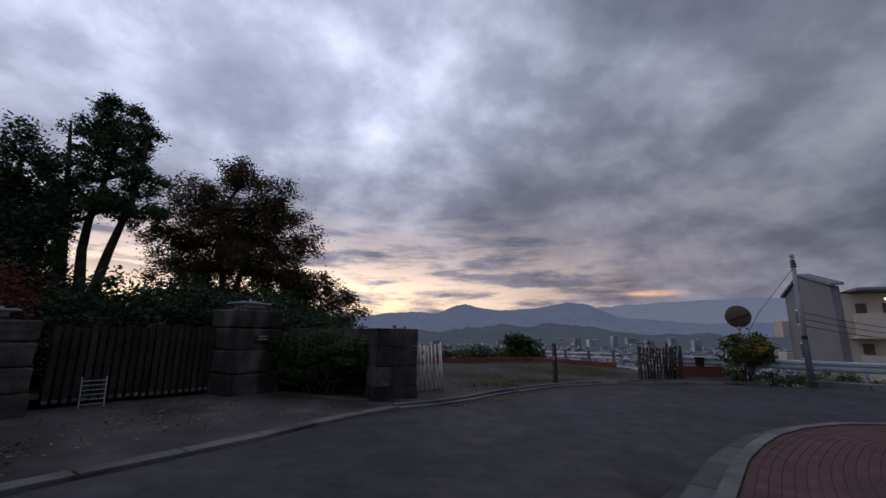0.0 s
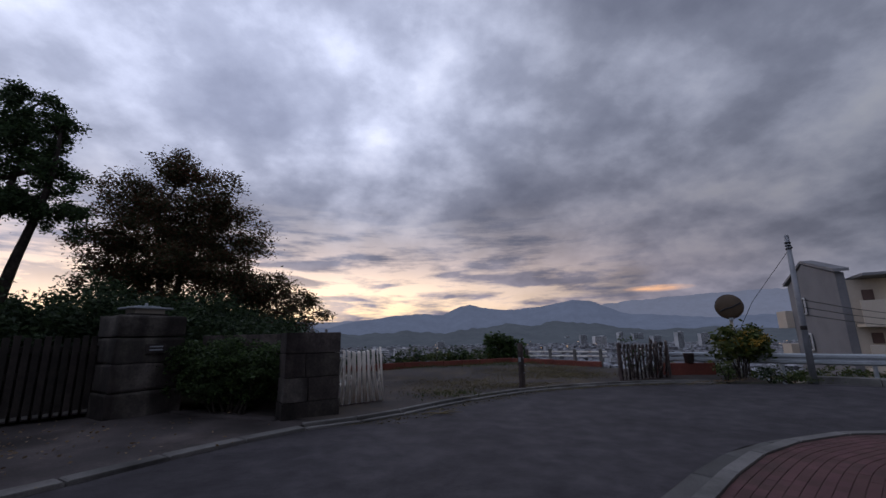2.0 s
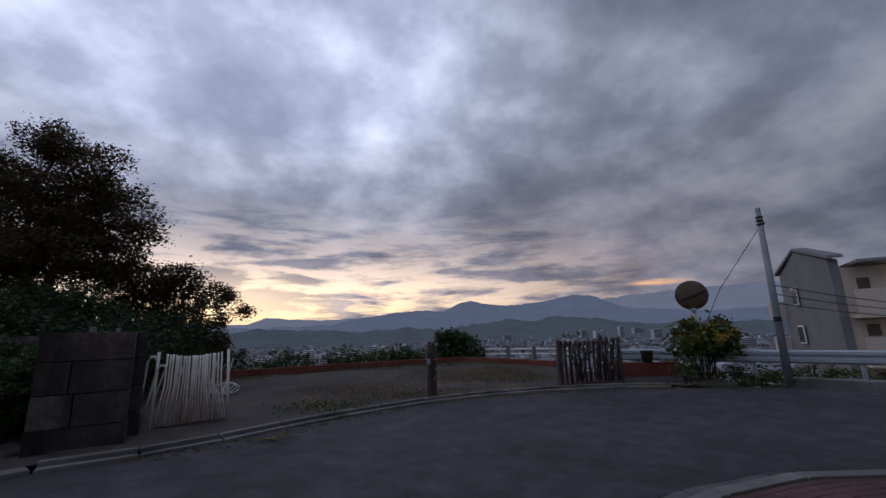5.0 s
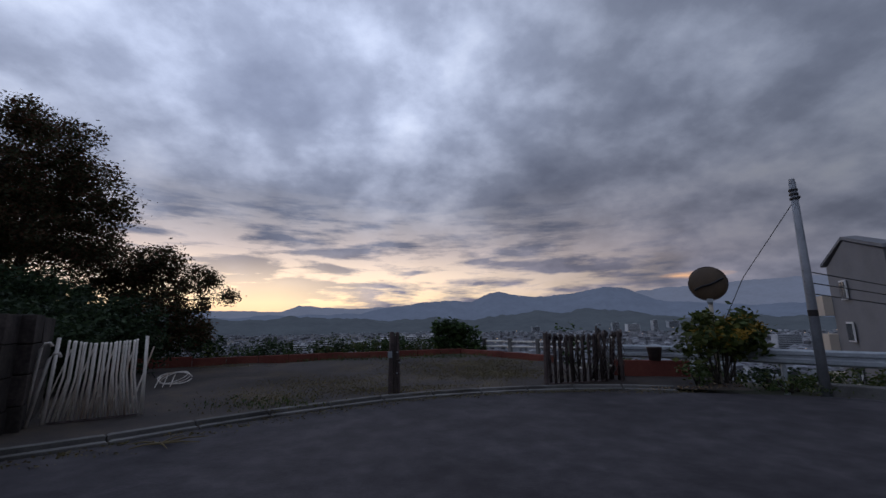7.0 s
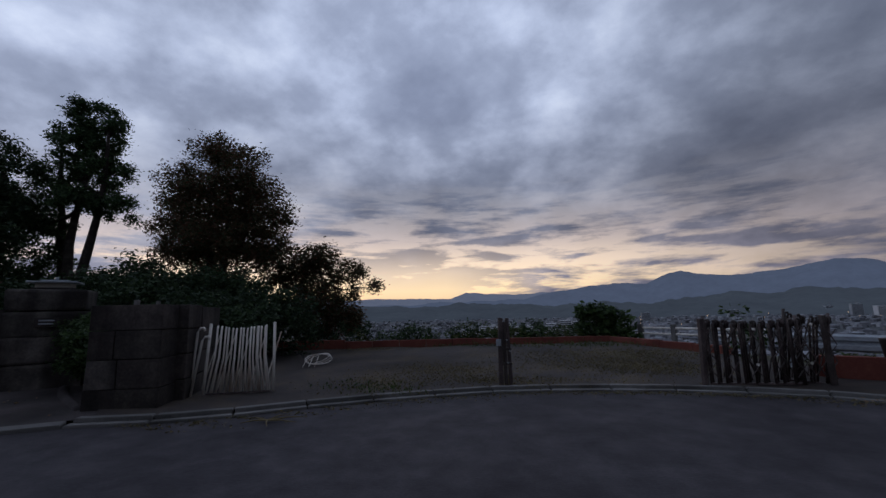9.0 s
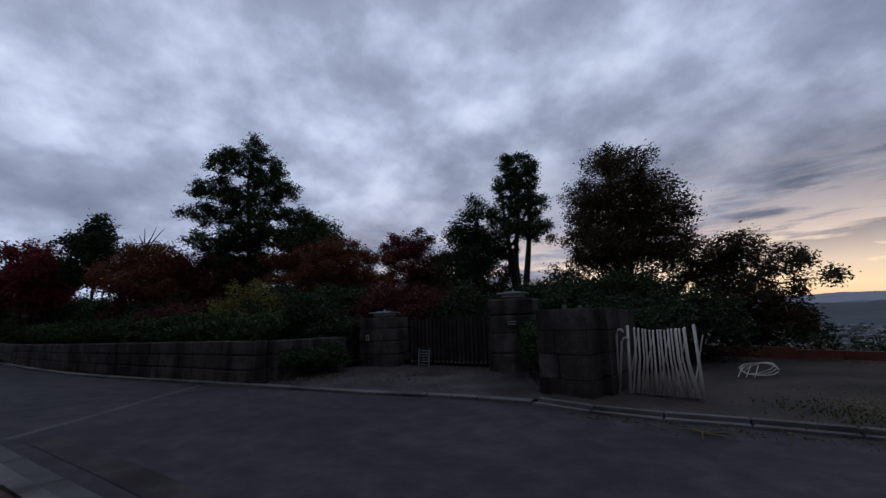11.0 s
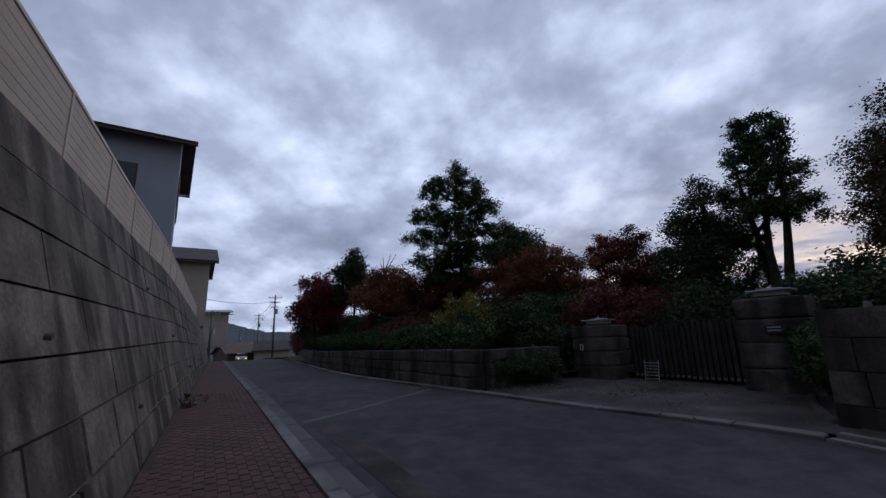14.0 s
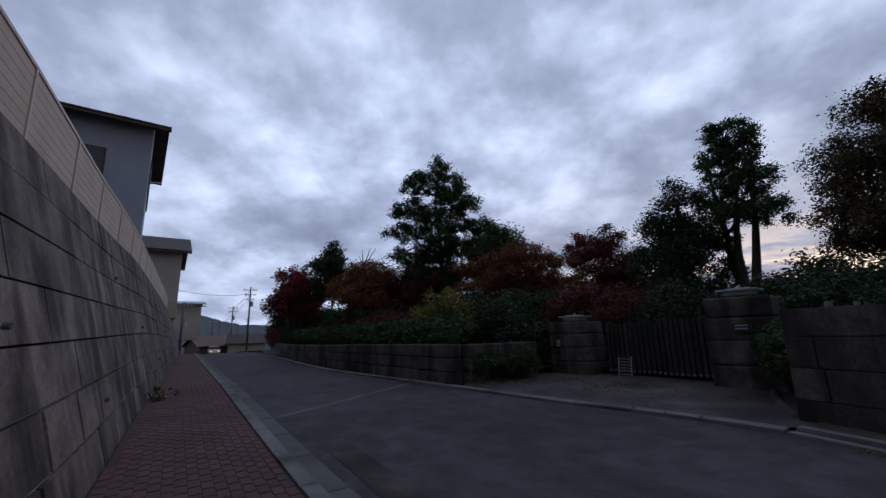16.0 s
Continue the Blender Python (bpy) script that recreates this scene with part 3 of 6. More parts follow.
for c in range(COURSES):
    step = 12 if c > 1 else 4
    i = (c * 3) % step
    while i + step < len(fine_wl):
        j = i + step
        mid = fine_wl[(i + j) // 2]
        if math.hypot(mid[0], mid[1] + 8) < 30 and mid[0] < 10:
            g, pu = (0.011 if c > 1 else 0.018), rnd.uniform(-0.008, 0.008)
            idx = [i + s for s in range(0, step + 1, 2)]
            front_lo = [wall_point(fine_wl, k, c * ch + g, pu) for k in idx]
            front_hi = [wall_point(fine_wl, k, (c + 1) * ch - g, pu) for k in idx]
            back_lo = [wall_point(fine_wl, k, c * ch + g, 0.06) for k in idx]
            back_hi = [wall_point(fine_wl, k, (c + 1) * ch - g, 0.06) for k in idx]
            for arr in (front_lo, front_hi, back_lo, back_hi):
                arr[0] = tuple(Vector(arr[0]).lerp(Vector(arr[1]), 0.022 if c > 1 else 0.045))
                arr[-1] = tuple(Vector(arr[-1]).lerp(Vector(arr[-2]), 0.022 if c > 1 else 0.045))
            m = len(idx)
            vs = front_lo + front_hi + back_lo + back_hi
            fs = []
            for k in range(m - 1):
                fs += [(k, k + 1, m + k + 1, m + k), (m + k, m + k + 1, 3 * m + k + 1, 3 * m + k), (2 * m + k + 1, 2 * m + k, k, k + 1)]
            fs += [(0, m, 3 * m, 2 * m), (m - 1, 3 * m - 1, 4 * m - 1, 2 * m - 1)]
            mesh_ob("block", vs, fs, M_WALL, wall)
        i = j
# far stretch, plain courses
vs, fs = [], []
for i, p in enumerate(wl):
    for c in range(COURSES):
        vs += [wall_point(wl, i, c * ch + 0.01), wall_point(wl, i, (c + 1) * ch - 0.01)]
for i in range(len(wl) - 1):
    if math.hypot(wl[i][0], wl[i][1] + 8) < 29 or wl[i][0] > 0:
        continue
    for c in range(COURSES):
        a = i * COURSES * 2 + c * 2
        b = a + COURSES * 2
        fs.append((a, a + 1, b + 1, b))
if fs:
    tagged(mesh_ob("far_courses", vs, fs, M_WALL, wall), kind="stuff")
# drain pipes in the wall face
pipe = tube([(0, 0.035, 0), (0, 0.075, -0.004)], 0.024, 10)
pipe_me = bpy.data.meshes.new("drain_pipe")
pipe.to_mesh(pipe_me)
pipe.free()
pipe_me.materials.append(M_GUTTER)
k = 0
for i in range(20, len(wl_pts) - 40, 5):
    if math.hypot(wl_pts[i][0], wl_pts[i][1] + 8) > 22 or wl_pts[i][0] > 3:
        continue
    p = wall_point(wl_pts, i, (0.75, 1.55, 2.35)[k % 3], -0.05)
    k += 1
    a, b = wl_pts[i - 1], wl_pts[i + 1]
    share("drain_pipe", pipe_me, wall, Matrix.Translation(p) @ Matrix.Rotation(math.atan2(b[1] - a[1], b[0] - a[0]), 4, "Z"))
# fence on the wall
top_line = [wall_point(wl_pts, i, WALL_H, 0.18) for i in range(len(wl_pts))]
start = max(i for i, p in enumerate(top_line) if p[0] < -1.15)
fence_pts = top_line[:start + 1][::-1]
FENCE_H = 0.95
n_panel = 0
for i in range(0, min(len(fence_pts) - 5, 88), 4):
    a, b = Vector(fence_pts[i]), Vector(fence_pts[i + 4])
    d = b - a
    L = d.length
    yaw = math.atan2(d.y, d.x)
    m = Matrix.Translation(a) @ Matrix.Rotation(yaw, 4, "Z") @ Matrix.Rotation(-math.asin(d.z / L), 4, "Y")
    if n_panel == 0:
        panel = thing("fence_panel", m, "tan slatted screen fence panel on top of the wall", "fence", "screen fence panels")
        for s in range(7):
            part("slat", box(L - 0.05, 0.022, 0.108, 0.004, (L / 2, 0, 0.17 + s * 0.112)), M_FENCE, panel)
        part("bottom_rail", box(L, 0.045, 0.045, 0.006, (L / 2, 0, 0.115)), M_FRAME, panel)
        part("top_rail", box(L, 0.05, 0.045, 0.006, (L / 2, 0, 0.17 + 7 * 0.112)), M_FRAME, panel)
        part("post", box(0.05, 0.05, FENCE_H + 0.05, 0.006, (0.0, 0, 0.0)), M_FRAME, panel)
    else:
        copy_thing(panel, m)
    n_panel += 1
# side of the fence that turns into the garden of the house
a = Vector(fence_pts[0])
back_dir = Vector((0.62, -0.78, 0))
for q in range(3):
    yaw = math.atan2(back_dir.y, back_dir.x)
    copy_thing(panel, Matrix.Translation(a + back_dir * 2.0 * q) @ Matrix.Rotation(yaw, 4, "Z"))
# soil behind the wall
bk = [wall_point(wl, i, WALL_H - 0.04, 0.3)[:2] for i in range(len(wl))]
bk2 = [wall_point(wl, i, WALL_H - 0.04, 26)[:2] for i in range(len(wl))]
tagged(strip("terrace", bk, bk2, lambda x, y: G(x, y) + WALL_H - 0.15, M_GROUND, 4), "raised house terrace behind the retaining wall", "ground", kind="structure")

# worn seam across the road and a tar-dark patch beside it
seam = smooth_line([(-6.6, -11.6), (-7.7, -11.1), (-9.2, -10.5), (-10.4, -10.0)], 6)
tagged(strip("road_seam", seam, offset_line(seam, 0.15), G, M_GUTTER, 2, 0.006), "pale worn seam across the asphalt", "road seam", kind="structure")
patch = smooth_line([(-3.0, -8.75), (-4.6, -9.95), (-6.4, -11.35)], 6)
tagged(strip("road_patch", patch, offset_line(patch, -0.35), G, M_APRON, 3, 0.005), "dark relaid strip of asphalt beside the gutter", "road patch", kind="structure")

# ---------------------------------------------------------------- estate: pillars, gate, walls


def rough_block(sx, sy, sz, seed, bulge=0.03, bev=0.05):
    """A quarry-faced stone: bevelled box with an uneven skin, standing on z=0."""
    b = box(sx, sy, sz, min(bev, sz * 0.12))
    bmesh.ops.subdivide_edges(b, edges=b.edges[:], cuts=1, use_grid_fill=True)
    for v in b.verts:
        o = noise.noise_vector((v.co.x * 2.3 + seed * 7.1, v.co.y * 2.3, v.co.z * 3.1 + seed))
        v.co += o * bulge
        v.co.z = min(max(v.co.z, 0.004), sz - 0.004)
    return b


ANG = 46.0


def gate_pillar(x, y, height, seed, label):
    """Stone pillar of four courses; (x, y) is the middle of its front face."""
    z = G(x, y)
    p = thing("gate_pillar", pose(x, y, z - 0.02, 0, 0, ANG), label, "gate pillar", "gate pillars")
    hs = [0.27, 0.26, 0.25, 0.22]
    zz = 0.0
    w = 1.22
    for i, h in enumerate(hs):
        hh = h * height
        b = rough_block(w - 0.02 * i + (0.03 if i == 0 else 0), 0.95, hh, seed + i, 0.028)
        bmesh.ops.translate(b, verts=b.verts[:], vec=(0, 0.47, zz))
        part("stone", b, M_STONE, p)
        zz += hh
    part("lamp_base", box(0.62, 0.5, 0.04, 0.008, (0, 0.47, zz)), M_WOOD_DARK, p, "dark flat base of the pillar lamp")
    part("lamp_box", box(0.52, 0.42, 0.09, 0.01, (0, 0.47, zz + 0.04)), M_CREAM, p, "pale frosted lamp box")
    cap = box(0.74, 0.6, 0.035, 0.008, (0, 0.47, zz + 0.13))
    box(0.4, 0.3, 0.03, 0.008, (0, 0.47, zz + 0.165), cap)
    part("lamp_cap", cap, M_STEEL, p, "grey metal cap of the pillar lamp")
    part("finial", box(0.05, 0.05, 0.06, 0.01, (0, 0.47, zz + 0.195)), M_STEEL, p)
    return p, zz


PIL_L, PIL_R = (-11.5, -5.75), (-8.45, -2.95)
pl, _ = gate_pillar(*PIL_L, 1.47, 3.0, "rough grey stone gate pillar with a small name plate")
part("name_plate", box(0.1, 0.02, 0.17, 0.004, (-0.28, -0.05, 0.80)), M_CREAM, pl, "pale plate with plain dark bars")
part("plate_bar", box(0.035, 0.006, 0.11, 0.0, (-0.28, -0.062, 0.83)), M_WIRE, pl)
pr_, _ = gate_pillar(*PIL_R, 1.88, 11.0, "tall rough grey stone gate pillar with a dark intercom")
part("intercom", box(0.34, 0.03, 0.17, 0.006, (0.05, -0.045, 1.17)), M_WOOD_DARK, pr_, "dark recessed plate with plain bars")
for k in range(2):
    part("plate_bar", box(0.22, 0.006, 0.025, 0.0, (0.05, -0.064, 1.22 + k * 0.06)), M_STEEL, pr_)

# wooden gate of two leaves
ga, gb = Vector((-11.0, -5.05, 0)), Vector((-9.0, -3.1, 0))
gd = (gb - ga)
gl = gd.length
gyaw = math.degrees(math.atan2(gd.y, gd.x))
for leaf in range(2):
    o = ga + gd * (0.5 * leaf)
    back = Vector((-gd.y, gd.x, 0)).normalized() * 0.4
    z0 = G(ga.x, ga.y) + (G(gb.x, gb.y) - G(ga.x, ga.y)) * 0.5 * (leaf + 0.5)
    g = thing("gate_leaf", pose(o.x + back.x, o.y + back.y, z0 + 0.05, 0, 0, gyaw), "dark weathered wooden picket gate leaf, closed", "gate", "gate leaves")
    n = 11
    for i in range(n):
        x = (i + 0.5) * gl / 2 / n
        h = 1.27 + 0.07 * leaf + 0.03 * math.sin(i * 1.7)
        b = box(0.092, 0.035, h, 0.006, (x, 0, 0.06))
        part("picket", b, M_WOOD_DARK, g)
    for zr in (0.18, 0.72, 1.14):
        part("rail", box(gl / 2 - 0.02, 0.05, 0.10, 0.008, (gl / 4, 0.045, zr)), M_WOOD_DARK, g)
    part("back_board", box(gl / 2 - 0.02, 0.012, 1.0, 0.002, (gl / 4, 0.085, 0.1)), M_WOOD_DARK, g)
    for i in range(n):
        part("foot_cap", box(0.07, 0.01, 0.05, 0.0, ((i + 0.5) * gl / 2 / n, -0.024, 0.09)), M_KERB, g)
# small white rack leaning on the gate
o = ga + gd * 0.2
rk = thing("shoe_rack", pose(o.x - 0.02, o.y + 0.08, G(o.x, o.y) + 0.05, -8, 0, gyaw), "small grey wire rack leaning on the gate", "rack")
for sx in (-0.17, 0.17):
    part("upright", tube([(sx, 0, 0), (sx, 0, 0.5)], 0.012, 8), M_STEEL, rk)
for k in range(6):
    part("rung", tube([(-0.17, 0, 0.06 + k * 0.075), (0.17, 0, 0.06 + k * 0.075)], 0.008, 6), M_STEEL, rk)


def stone_wall(name, a, b, h0, h1, thick, courses, block, mat, label, seed, group=""):
    """A wall of squared stones from a to b, each stone a part."""
    a, b = Vector((*a, 0)), Vector((*b, 0))
    d = b - a
    L = d.length
    yaw = math.atan2(d.y, d.x)
    w = thing(name, Matrix.Identity(4), label, "wall", group, "structure")
    r = random.Random(seed)
    for c in range(courses):
        x = 0.0
        first = True
        while x < L - 0.05:
            bl = min(block * r.uniform(0.75, 1.25) * (0.55 if first and c % 2 else 1), L - x)
            if L - x - bl < 0.25:
                bl = L - x
            t = (x + bl / 2) / L
            p = a + d * t
            hh = h0 + (h1 - h0) * t
            ch_ = hh / courses
            bm = rough_block(bl - 0.014, thick + r.uniform(-0.02, 0.02), ch_ - 0.008, r.uniform(0, 90), 0.012, 0.05 if mat == M_STONE else 0.016)
            ob = part("stone", bm, mat, w)
            ob.matrix_basis = Matrix.Translation((p.x, p.y, G(p.x, p.y) - 0.02 + c * ch_)) @ Matrix.Rotation(yaw, 4, "Z")
            x += bl
            first = False
    return w


# low wall along the uphill road, stepping with the slope
low_keys = [(-9.95, -8.8), (-11.5, -10.3), (-14.6, -12.85), (-18, -15.5), (-23, -19.2), (-30, -23.2), (-42, -29.6), (-58, -38.5)]
for i in range(len(low_keys) - 1):
    stone_wall("garden_wall", low_keys[i], low_keys[i + 1], 1.02 - 0.04 * i, 0.98 - 0.04 * i, 0.4, 3 if i < 4 else 2, 1.1 if i < 3 else 3.0, M_STONE, "low dark squared-stone garden wall along the road", 20 + i, "garden wall stretches")
stone_wall("garden_wall", (-10.1, -8.6), (-11.85, -6.7), 1.0, 0.95, 0.35, 3, 0.9, M_STONE, "low stone wall returning to the gate pillar", 41, "garden wall stretches")
# end block by the lot, dark and streaked
END = G(-4.8, -4.0)
eb = thing("wall_end", Matrix.Identity(4), "dark streaked stone wall end beside the vacant lot", "wall", kind="structure")
ea, ebk = Vector((-5.88, -3.9, 0)), Vector((-4.95, -3.52, 0))
ed = (ebk - ea).normalized()
en = Vector((-ed.y, ed.x, 0))
eh = [0.39, 0.42, 0.42, 0.38]
zz = END - 0.03
ew = (ebk - ea).length
for c, h in enumerate(eh):
    cuts = [(0, 1.0)] if c in (0, 3) else ([(0, 0.42), (0.42, 1.0)] if c == 1 else [(0, 0.36), (0.36, 1.0)])
    for s0, s1 in cuts:
        bm = rough_block((s1 - s0) * ew - 0.01 + (0.03 if c == 0 else 0), 0.5, h - 0.004, 50 + c * 3 + s0, 0.008, 0.014)
        mid = ea + ed * ew * (s0 + s1) / 2 + en * 0.27
        ob = part("stone", bm, M_STONE if (c == 1 and s0 == 0) else M_STONE_DARK, eb)
        ob.matrix_basis = Matrix.Translation((mid.x, mid.y, zz)) @ Matrix.Rotation(math.atan2(ed.y, ed.x), 4, "Z")
    zz += h
stone_wall("lot_wall", (-5.15, -3.1), (-6.1, -1.5), 1.60, 1.50, 0.35, 4, 1.0, M_STONE_DARK, "dark stone wall along the side of the lot", 61)
stone_wall("splay_wall", (-7.9, -1.7), (-5.75, -2.75), 1.50, 1.56, 0.3, 4, 1.0, M_STONE_DARK, "stone wall behind the clipped azalea", 62)
# bed kerb under the azalea
bed = thing("bed_kerb", Matrix.Identity(4), "rounded low stone edge of the planting bed", "kerb", kind="structure")
pts = [(-8.05, -2.75), (-7.5, -3.1), (-6.8, -3.45), (-6.0, -3.8)]
part("edge", tube([(x, y, G(x, y) + 0.02) for x, y in smooth_line(pts, 4)], 0.085, 8), M_APRON, bed, smooth=True)
# white cap stones on the end wall
for x, y, s in ((-5.5, -3.5, 0.08), (-5.25, -3.36, 0.06)):
    bm = rough_block(s * 0.9, s * 0.7, s, x, 0.01)
    ob = part("ornament_stone", bm, M_KERB, None, "")
    ob.matrix_basis = Matrix.Translation((x, y, END + 1.575))
    tagged(ob, "small pale stone lying on the wall top", "stone")

# ---------------------------------------------------------------- folded expanding gates


def expanding_gate(m, width, height, bars, mat, label, group, loops=False):
    """A folded trellis gate: upright tubes with hooped tops, pivots and two tall end posts."""
    g = thing("expanding_gate", m, label, "expanding gate", group)
    r = random.Random(bars)
    for i in range(bars):
        t = i / (bars - 1)
        x0 = (t - 0.5) * width
        sag = 0.045 * (1 - (2 * t - 1) ** 2)
        x1 = x0 * (0.80 if not loops else 1.0) + r.uniform(-0.012, 0.012)
        y0 = 0.05 * math.sin(i * 2.1)
        h = height - sag + r.uniform(-0.008, 0.008)
        if loops:
            k = 0.035
            pts = [(x0, y0, 0.03), (x1, y0, h - 0.06), (x1 + k * 0.4, y0, h - 0.01), (x1 + k, y0, h), (x1 + 1.6 * k, y0, h - 0.03), (x1 + 1.7 * k, y0 + 0.02, h - 0.12)]
            wob = [(x + 0.012 * math.sin(3 * z * 4 + i), y, z) for x, y, z in pts]
            part("bar", tube(wob, 0.019, 7), mat, g, smooth=True)
        else:
            part("bar", tube([(x0, y0, 0.03), (x1, y0 - 0.02, h * 0.55), (x1 * 0.98, y0 - 0.03, h - 0.02), (x1 * 0.98, y0 - 0.01, h)], 0.0155, 8), mat, g, smooth=True)
    for s in (-1, 1):
        part("end_post", tube([(s * (width / 2 + 0.05), 0.02, 0), (s * (width / 2 + 0.02), 0.0, height + 0.05)], 0.024, 10), mat, g, smooth=True)
    for s in range(5):
        x = (s / 4 - 0.5) * width
        part("cross_bar", tube([(x - 0.1, 0.09, 0.1), (x + 0.12, 0.09, height * 0.9)], 0.012, 6), mat, g)
        if loops:
            for q in range(3):
                zq = 0.12 + 0.28 * q
                part("lattice_bar", tube([(x - 0.09, -0.06, zq), (x + 0.09, -0.06, zq + 0.26)], 0.009, 6), mat, g)
                part("lattice_bar", tube([(x + 0.09, -0.075, zq), (x - 0.09, -0.075, zq + 0.26)], 0.009, 6), mat, g)
    for z in (0.33, height - 0.17):
        part("pivot", tube([(0.03, -0.07, z), (0.03, -0.045, z)], 0.024, 10), M_WHITE, g, "round pale pivot disc")
    part("bottom_rail", box(width, 0.05, 0.03, 0.005, (0, 0, 0.0)), M_BROWN, g)
    return g


bx, by = -4.55, -2.36
expanding_gate(pose(bx, by, G(bx, by) + 0.06, -6, 0, 28), 1.0, 1.13, 21, M_WHITE, "folded off-white steel expanding gate, rusty, standing by the wall", "expanding gates")
# spare posts standing beside it
for k, (x, y, h, tilt) in enumerate(((-5.2, -2.72, 1.12, 4), (-5.35, -2.45, 0.9, -9), (-5.1, -2.8, 1.0, 9))):
    ob = part("gate_post", tube([(0, 0, 0), (0, 0, h - 0.08), (0.03, 0, h - 0.01), (0.08, 0, h), (0.11, 0, h - 0.05)], 0.02, 8), M_WHITE, None, smooth=True)
    ob.matrix_basis = pose(x, y, G(x, y) + 0.05, tilt * 0.4, tilt, 30)
    tagged(ob, "spare hooked off-white steel gate post leaning by the wall", "post", "spare posts")
fx, fy = 3.85, -0.14
expanding_gate(pose(fx, fy, G(fx, fy) + 0.06, 0, 0, 8), 1.4, 1.08, 30, M_BROWN, "folded dark brown steel expanding gate, rusty", "expanding gates", True)
expanding_gate(pose(fx + 0.85, fy + 0.30, G(fx, fy) + 0.06, 0, 7, 14), 0.7, 1.15, 10, M_BROWN, "dark brown steel gate section behind the folded gate", "expanding gates", True)
for k, (x, y) in enumerate(((3.05, -0.29), (5.0, 0.02))):
    ob = part("gate_post", box(0.07, 0.07, 1.12, 0.008, (0, 0, 0)), M_BROWN, None)
    ob.matrix_basis = pose(x, y, G(x, y) + 0.05, 0, (-1) ** k * 2, 25)
    tagged(ob, "dark brown square steel gate post", "post", "steel posts")
# twin posts in the lot's entrance
tp = thing("gate_stop_post", pose(-0.22, -0.73, G(-0.22, -0.73) + 0.05, 0, 0, 30), "pair of dark brown steel stop posts with a latch", "post")
for k, (x, h, tl) in enumerate(((-0.11, 1.20, 1.5), (0.0, 1.12, -0.5), (0.1, 1.19, -1.5))):
    b = box(0.055 if k else 0.075, 0.055, h, 0.006)
    bmesh.ops.rotate(b, verts=b.verts[:], cent=(0, 0, 0), matrix=Matrix.Rotation(radians(tl), 3, "Y"))
    bmesh.ops.translate(b, verts=b.verts[:], vec=(x, 0.02 * k, 0))
    part("upright", b, M_BROWN, tp)
part("latch_plate", box(0.09, 0.02, 0.12, 0.004, (-0.14, -0.04, 0.70)), M_STEEL, tp, "grey latch plate")
for z in (0.36, 0.62):
    part("spacer", box(0.24, 0.03, 0.035, 0.004, (0, 0.0, z)), M_BROWN, tp)
for k in range(3):
    part("bolt", tube([(0.02 + 0.05 * (k % 2), -0.035, 0.4 + 0.2 * k), (0.02 + 0.05 * (k % 2), -0.06, 0.4 + 0.2 * k)], 0.014, 8), M_STEEL, tp)

# dry twig dropped on the edging
tw = thing("fallen_twig", pose(-3.05, -3.5, G(-3.05, -3.5) + 0.02, 0, 0, 20), "dry ochre twig lying on the road edge", "twig")
for k, (ex, ey) in enumerate(((0.5, 0.1), (0.42, -0.16), (-0.35, 0.14), (-0.3, -0.1), (0.2, 0.26), (0.1, -0.3))):
    part("sprig", tube([(0, 0, 0.01), (ex * 0.5, ey * 0.6, 0.03), (ex, ey, 0.012)], [0.012, 0.009, 0.004], 5), M_DRY, tw)

# bent white tubes lying in the lot
bk_ = thing("bent_tube_frame", pose(-4.98, 0.72, G(-4.98, 0.72) + 0.06, 0, 0, 30) @ Matrix.Scale(0.85, 4), "tangle of bent white steel tubes on the gravel", "tube frame")
for k in range(3):
    pts = [(0.38 * math.cos(a * 0.5) * (1 - 0.1 * k), 0.16 * math.sin(a * 0.5) + 0.1 * k, 0.17 + 0.13 * math.sin(a * 0.5 + k * 0.4)) for a in range(0, 13)]
    part("tube", tube(pts, 0.011, 6), M_WHITE, bk_, smooth=True)
for k in range(3):
    part("leg", tube([(-0.3 + 0.15 * k, 0.1, 0.25), (-0.42 + 0.16 * k, -0.1, -0.02)], 0.011, 6), M_WHITE, bk_)
part("handle", tube([(-0.42, 0.1, 0.2), (-0.5, 0.15, 0.34), (-0.62, 0.1, 0.32)], 0.014, 6), M_WIRE, bk_)

# low red kerbs at the back of the lot


def low_kerb(name, a, b, h, w, mat, label):
    a, b = Vector((*a, 0)), Vector((*b, 0))
    d = b - a
    k = thing(name, Matrix.Identity(4), label, "low wall", "low red walls", "structure")
    n = max(1, int(d.length / 0.9))
    for i in range(n):
        p = a + d * ((i + 0.5) / n)
        ob = part("brick_block", box(d.length / n - 0.015, w, h, 0.012), mat, k)
        ob.matrix_basis = Matrix.Translation((p.x, p.y, G(p.x, p.y))) @ Matrix.Rotation(math.atan2(d.y, d.x), 4, "Z")


low_kerb("low_wall", (-9.4, 3.3), (-6.3, 4.4), 0.34, 0.16, M_RED, "low dull red brick wall at the back of the lot")
low_kerb("low_wall", (-6.3, 4.4), (-2.0, 5.95), 0.28, 0.16, M_RED, "low dull red brick edging behind the lot")
low_kerb("low_wall", (-2.0, 5.95), (2.4, 7.1), 0.26, 0.16, M_RED, "low dull red brick edging behind the lot")
low_kerb("low_wall", (2.4, 7.1), (4.9, 3.7), 0.24, 0.16, M_RED, "low dull red brick edging behind the lot")
low_kerb("low_wall", (5.15, 0.85), (6.75, 0.1), 0.42, 0.16, M_RED, "low dull red brick wall beside the shrub")

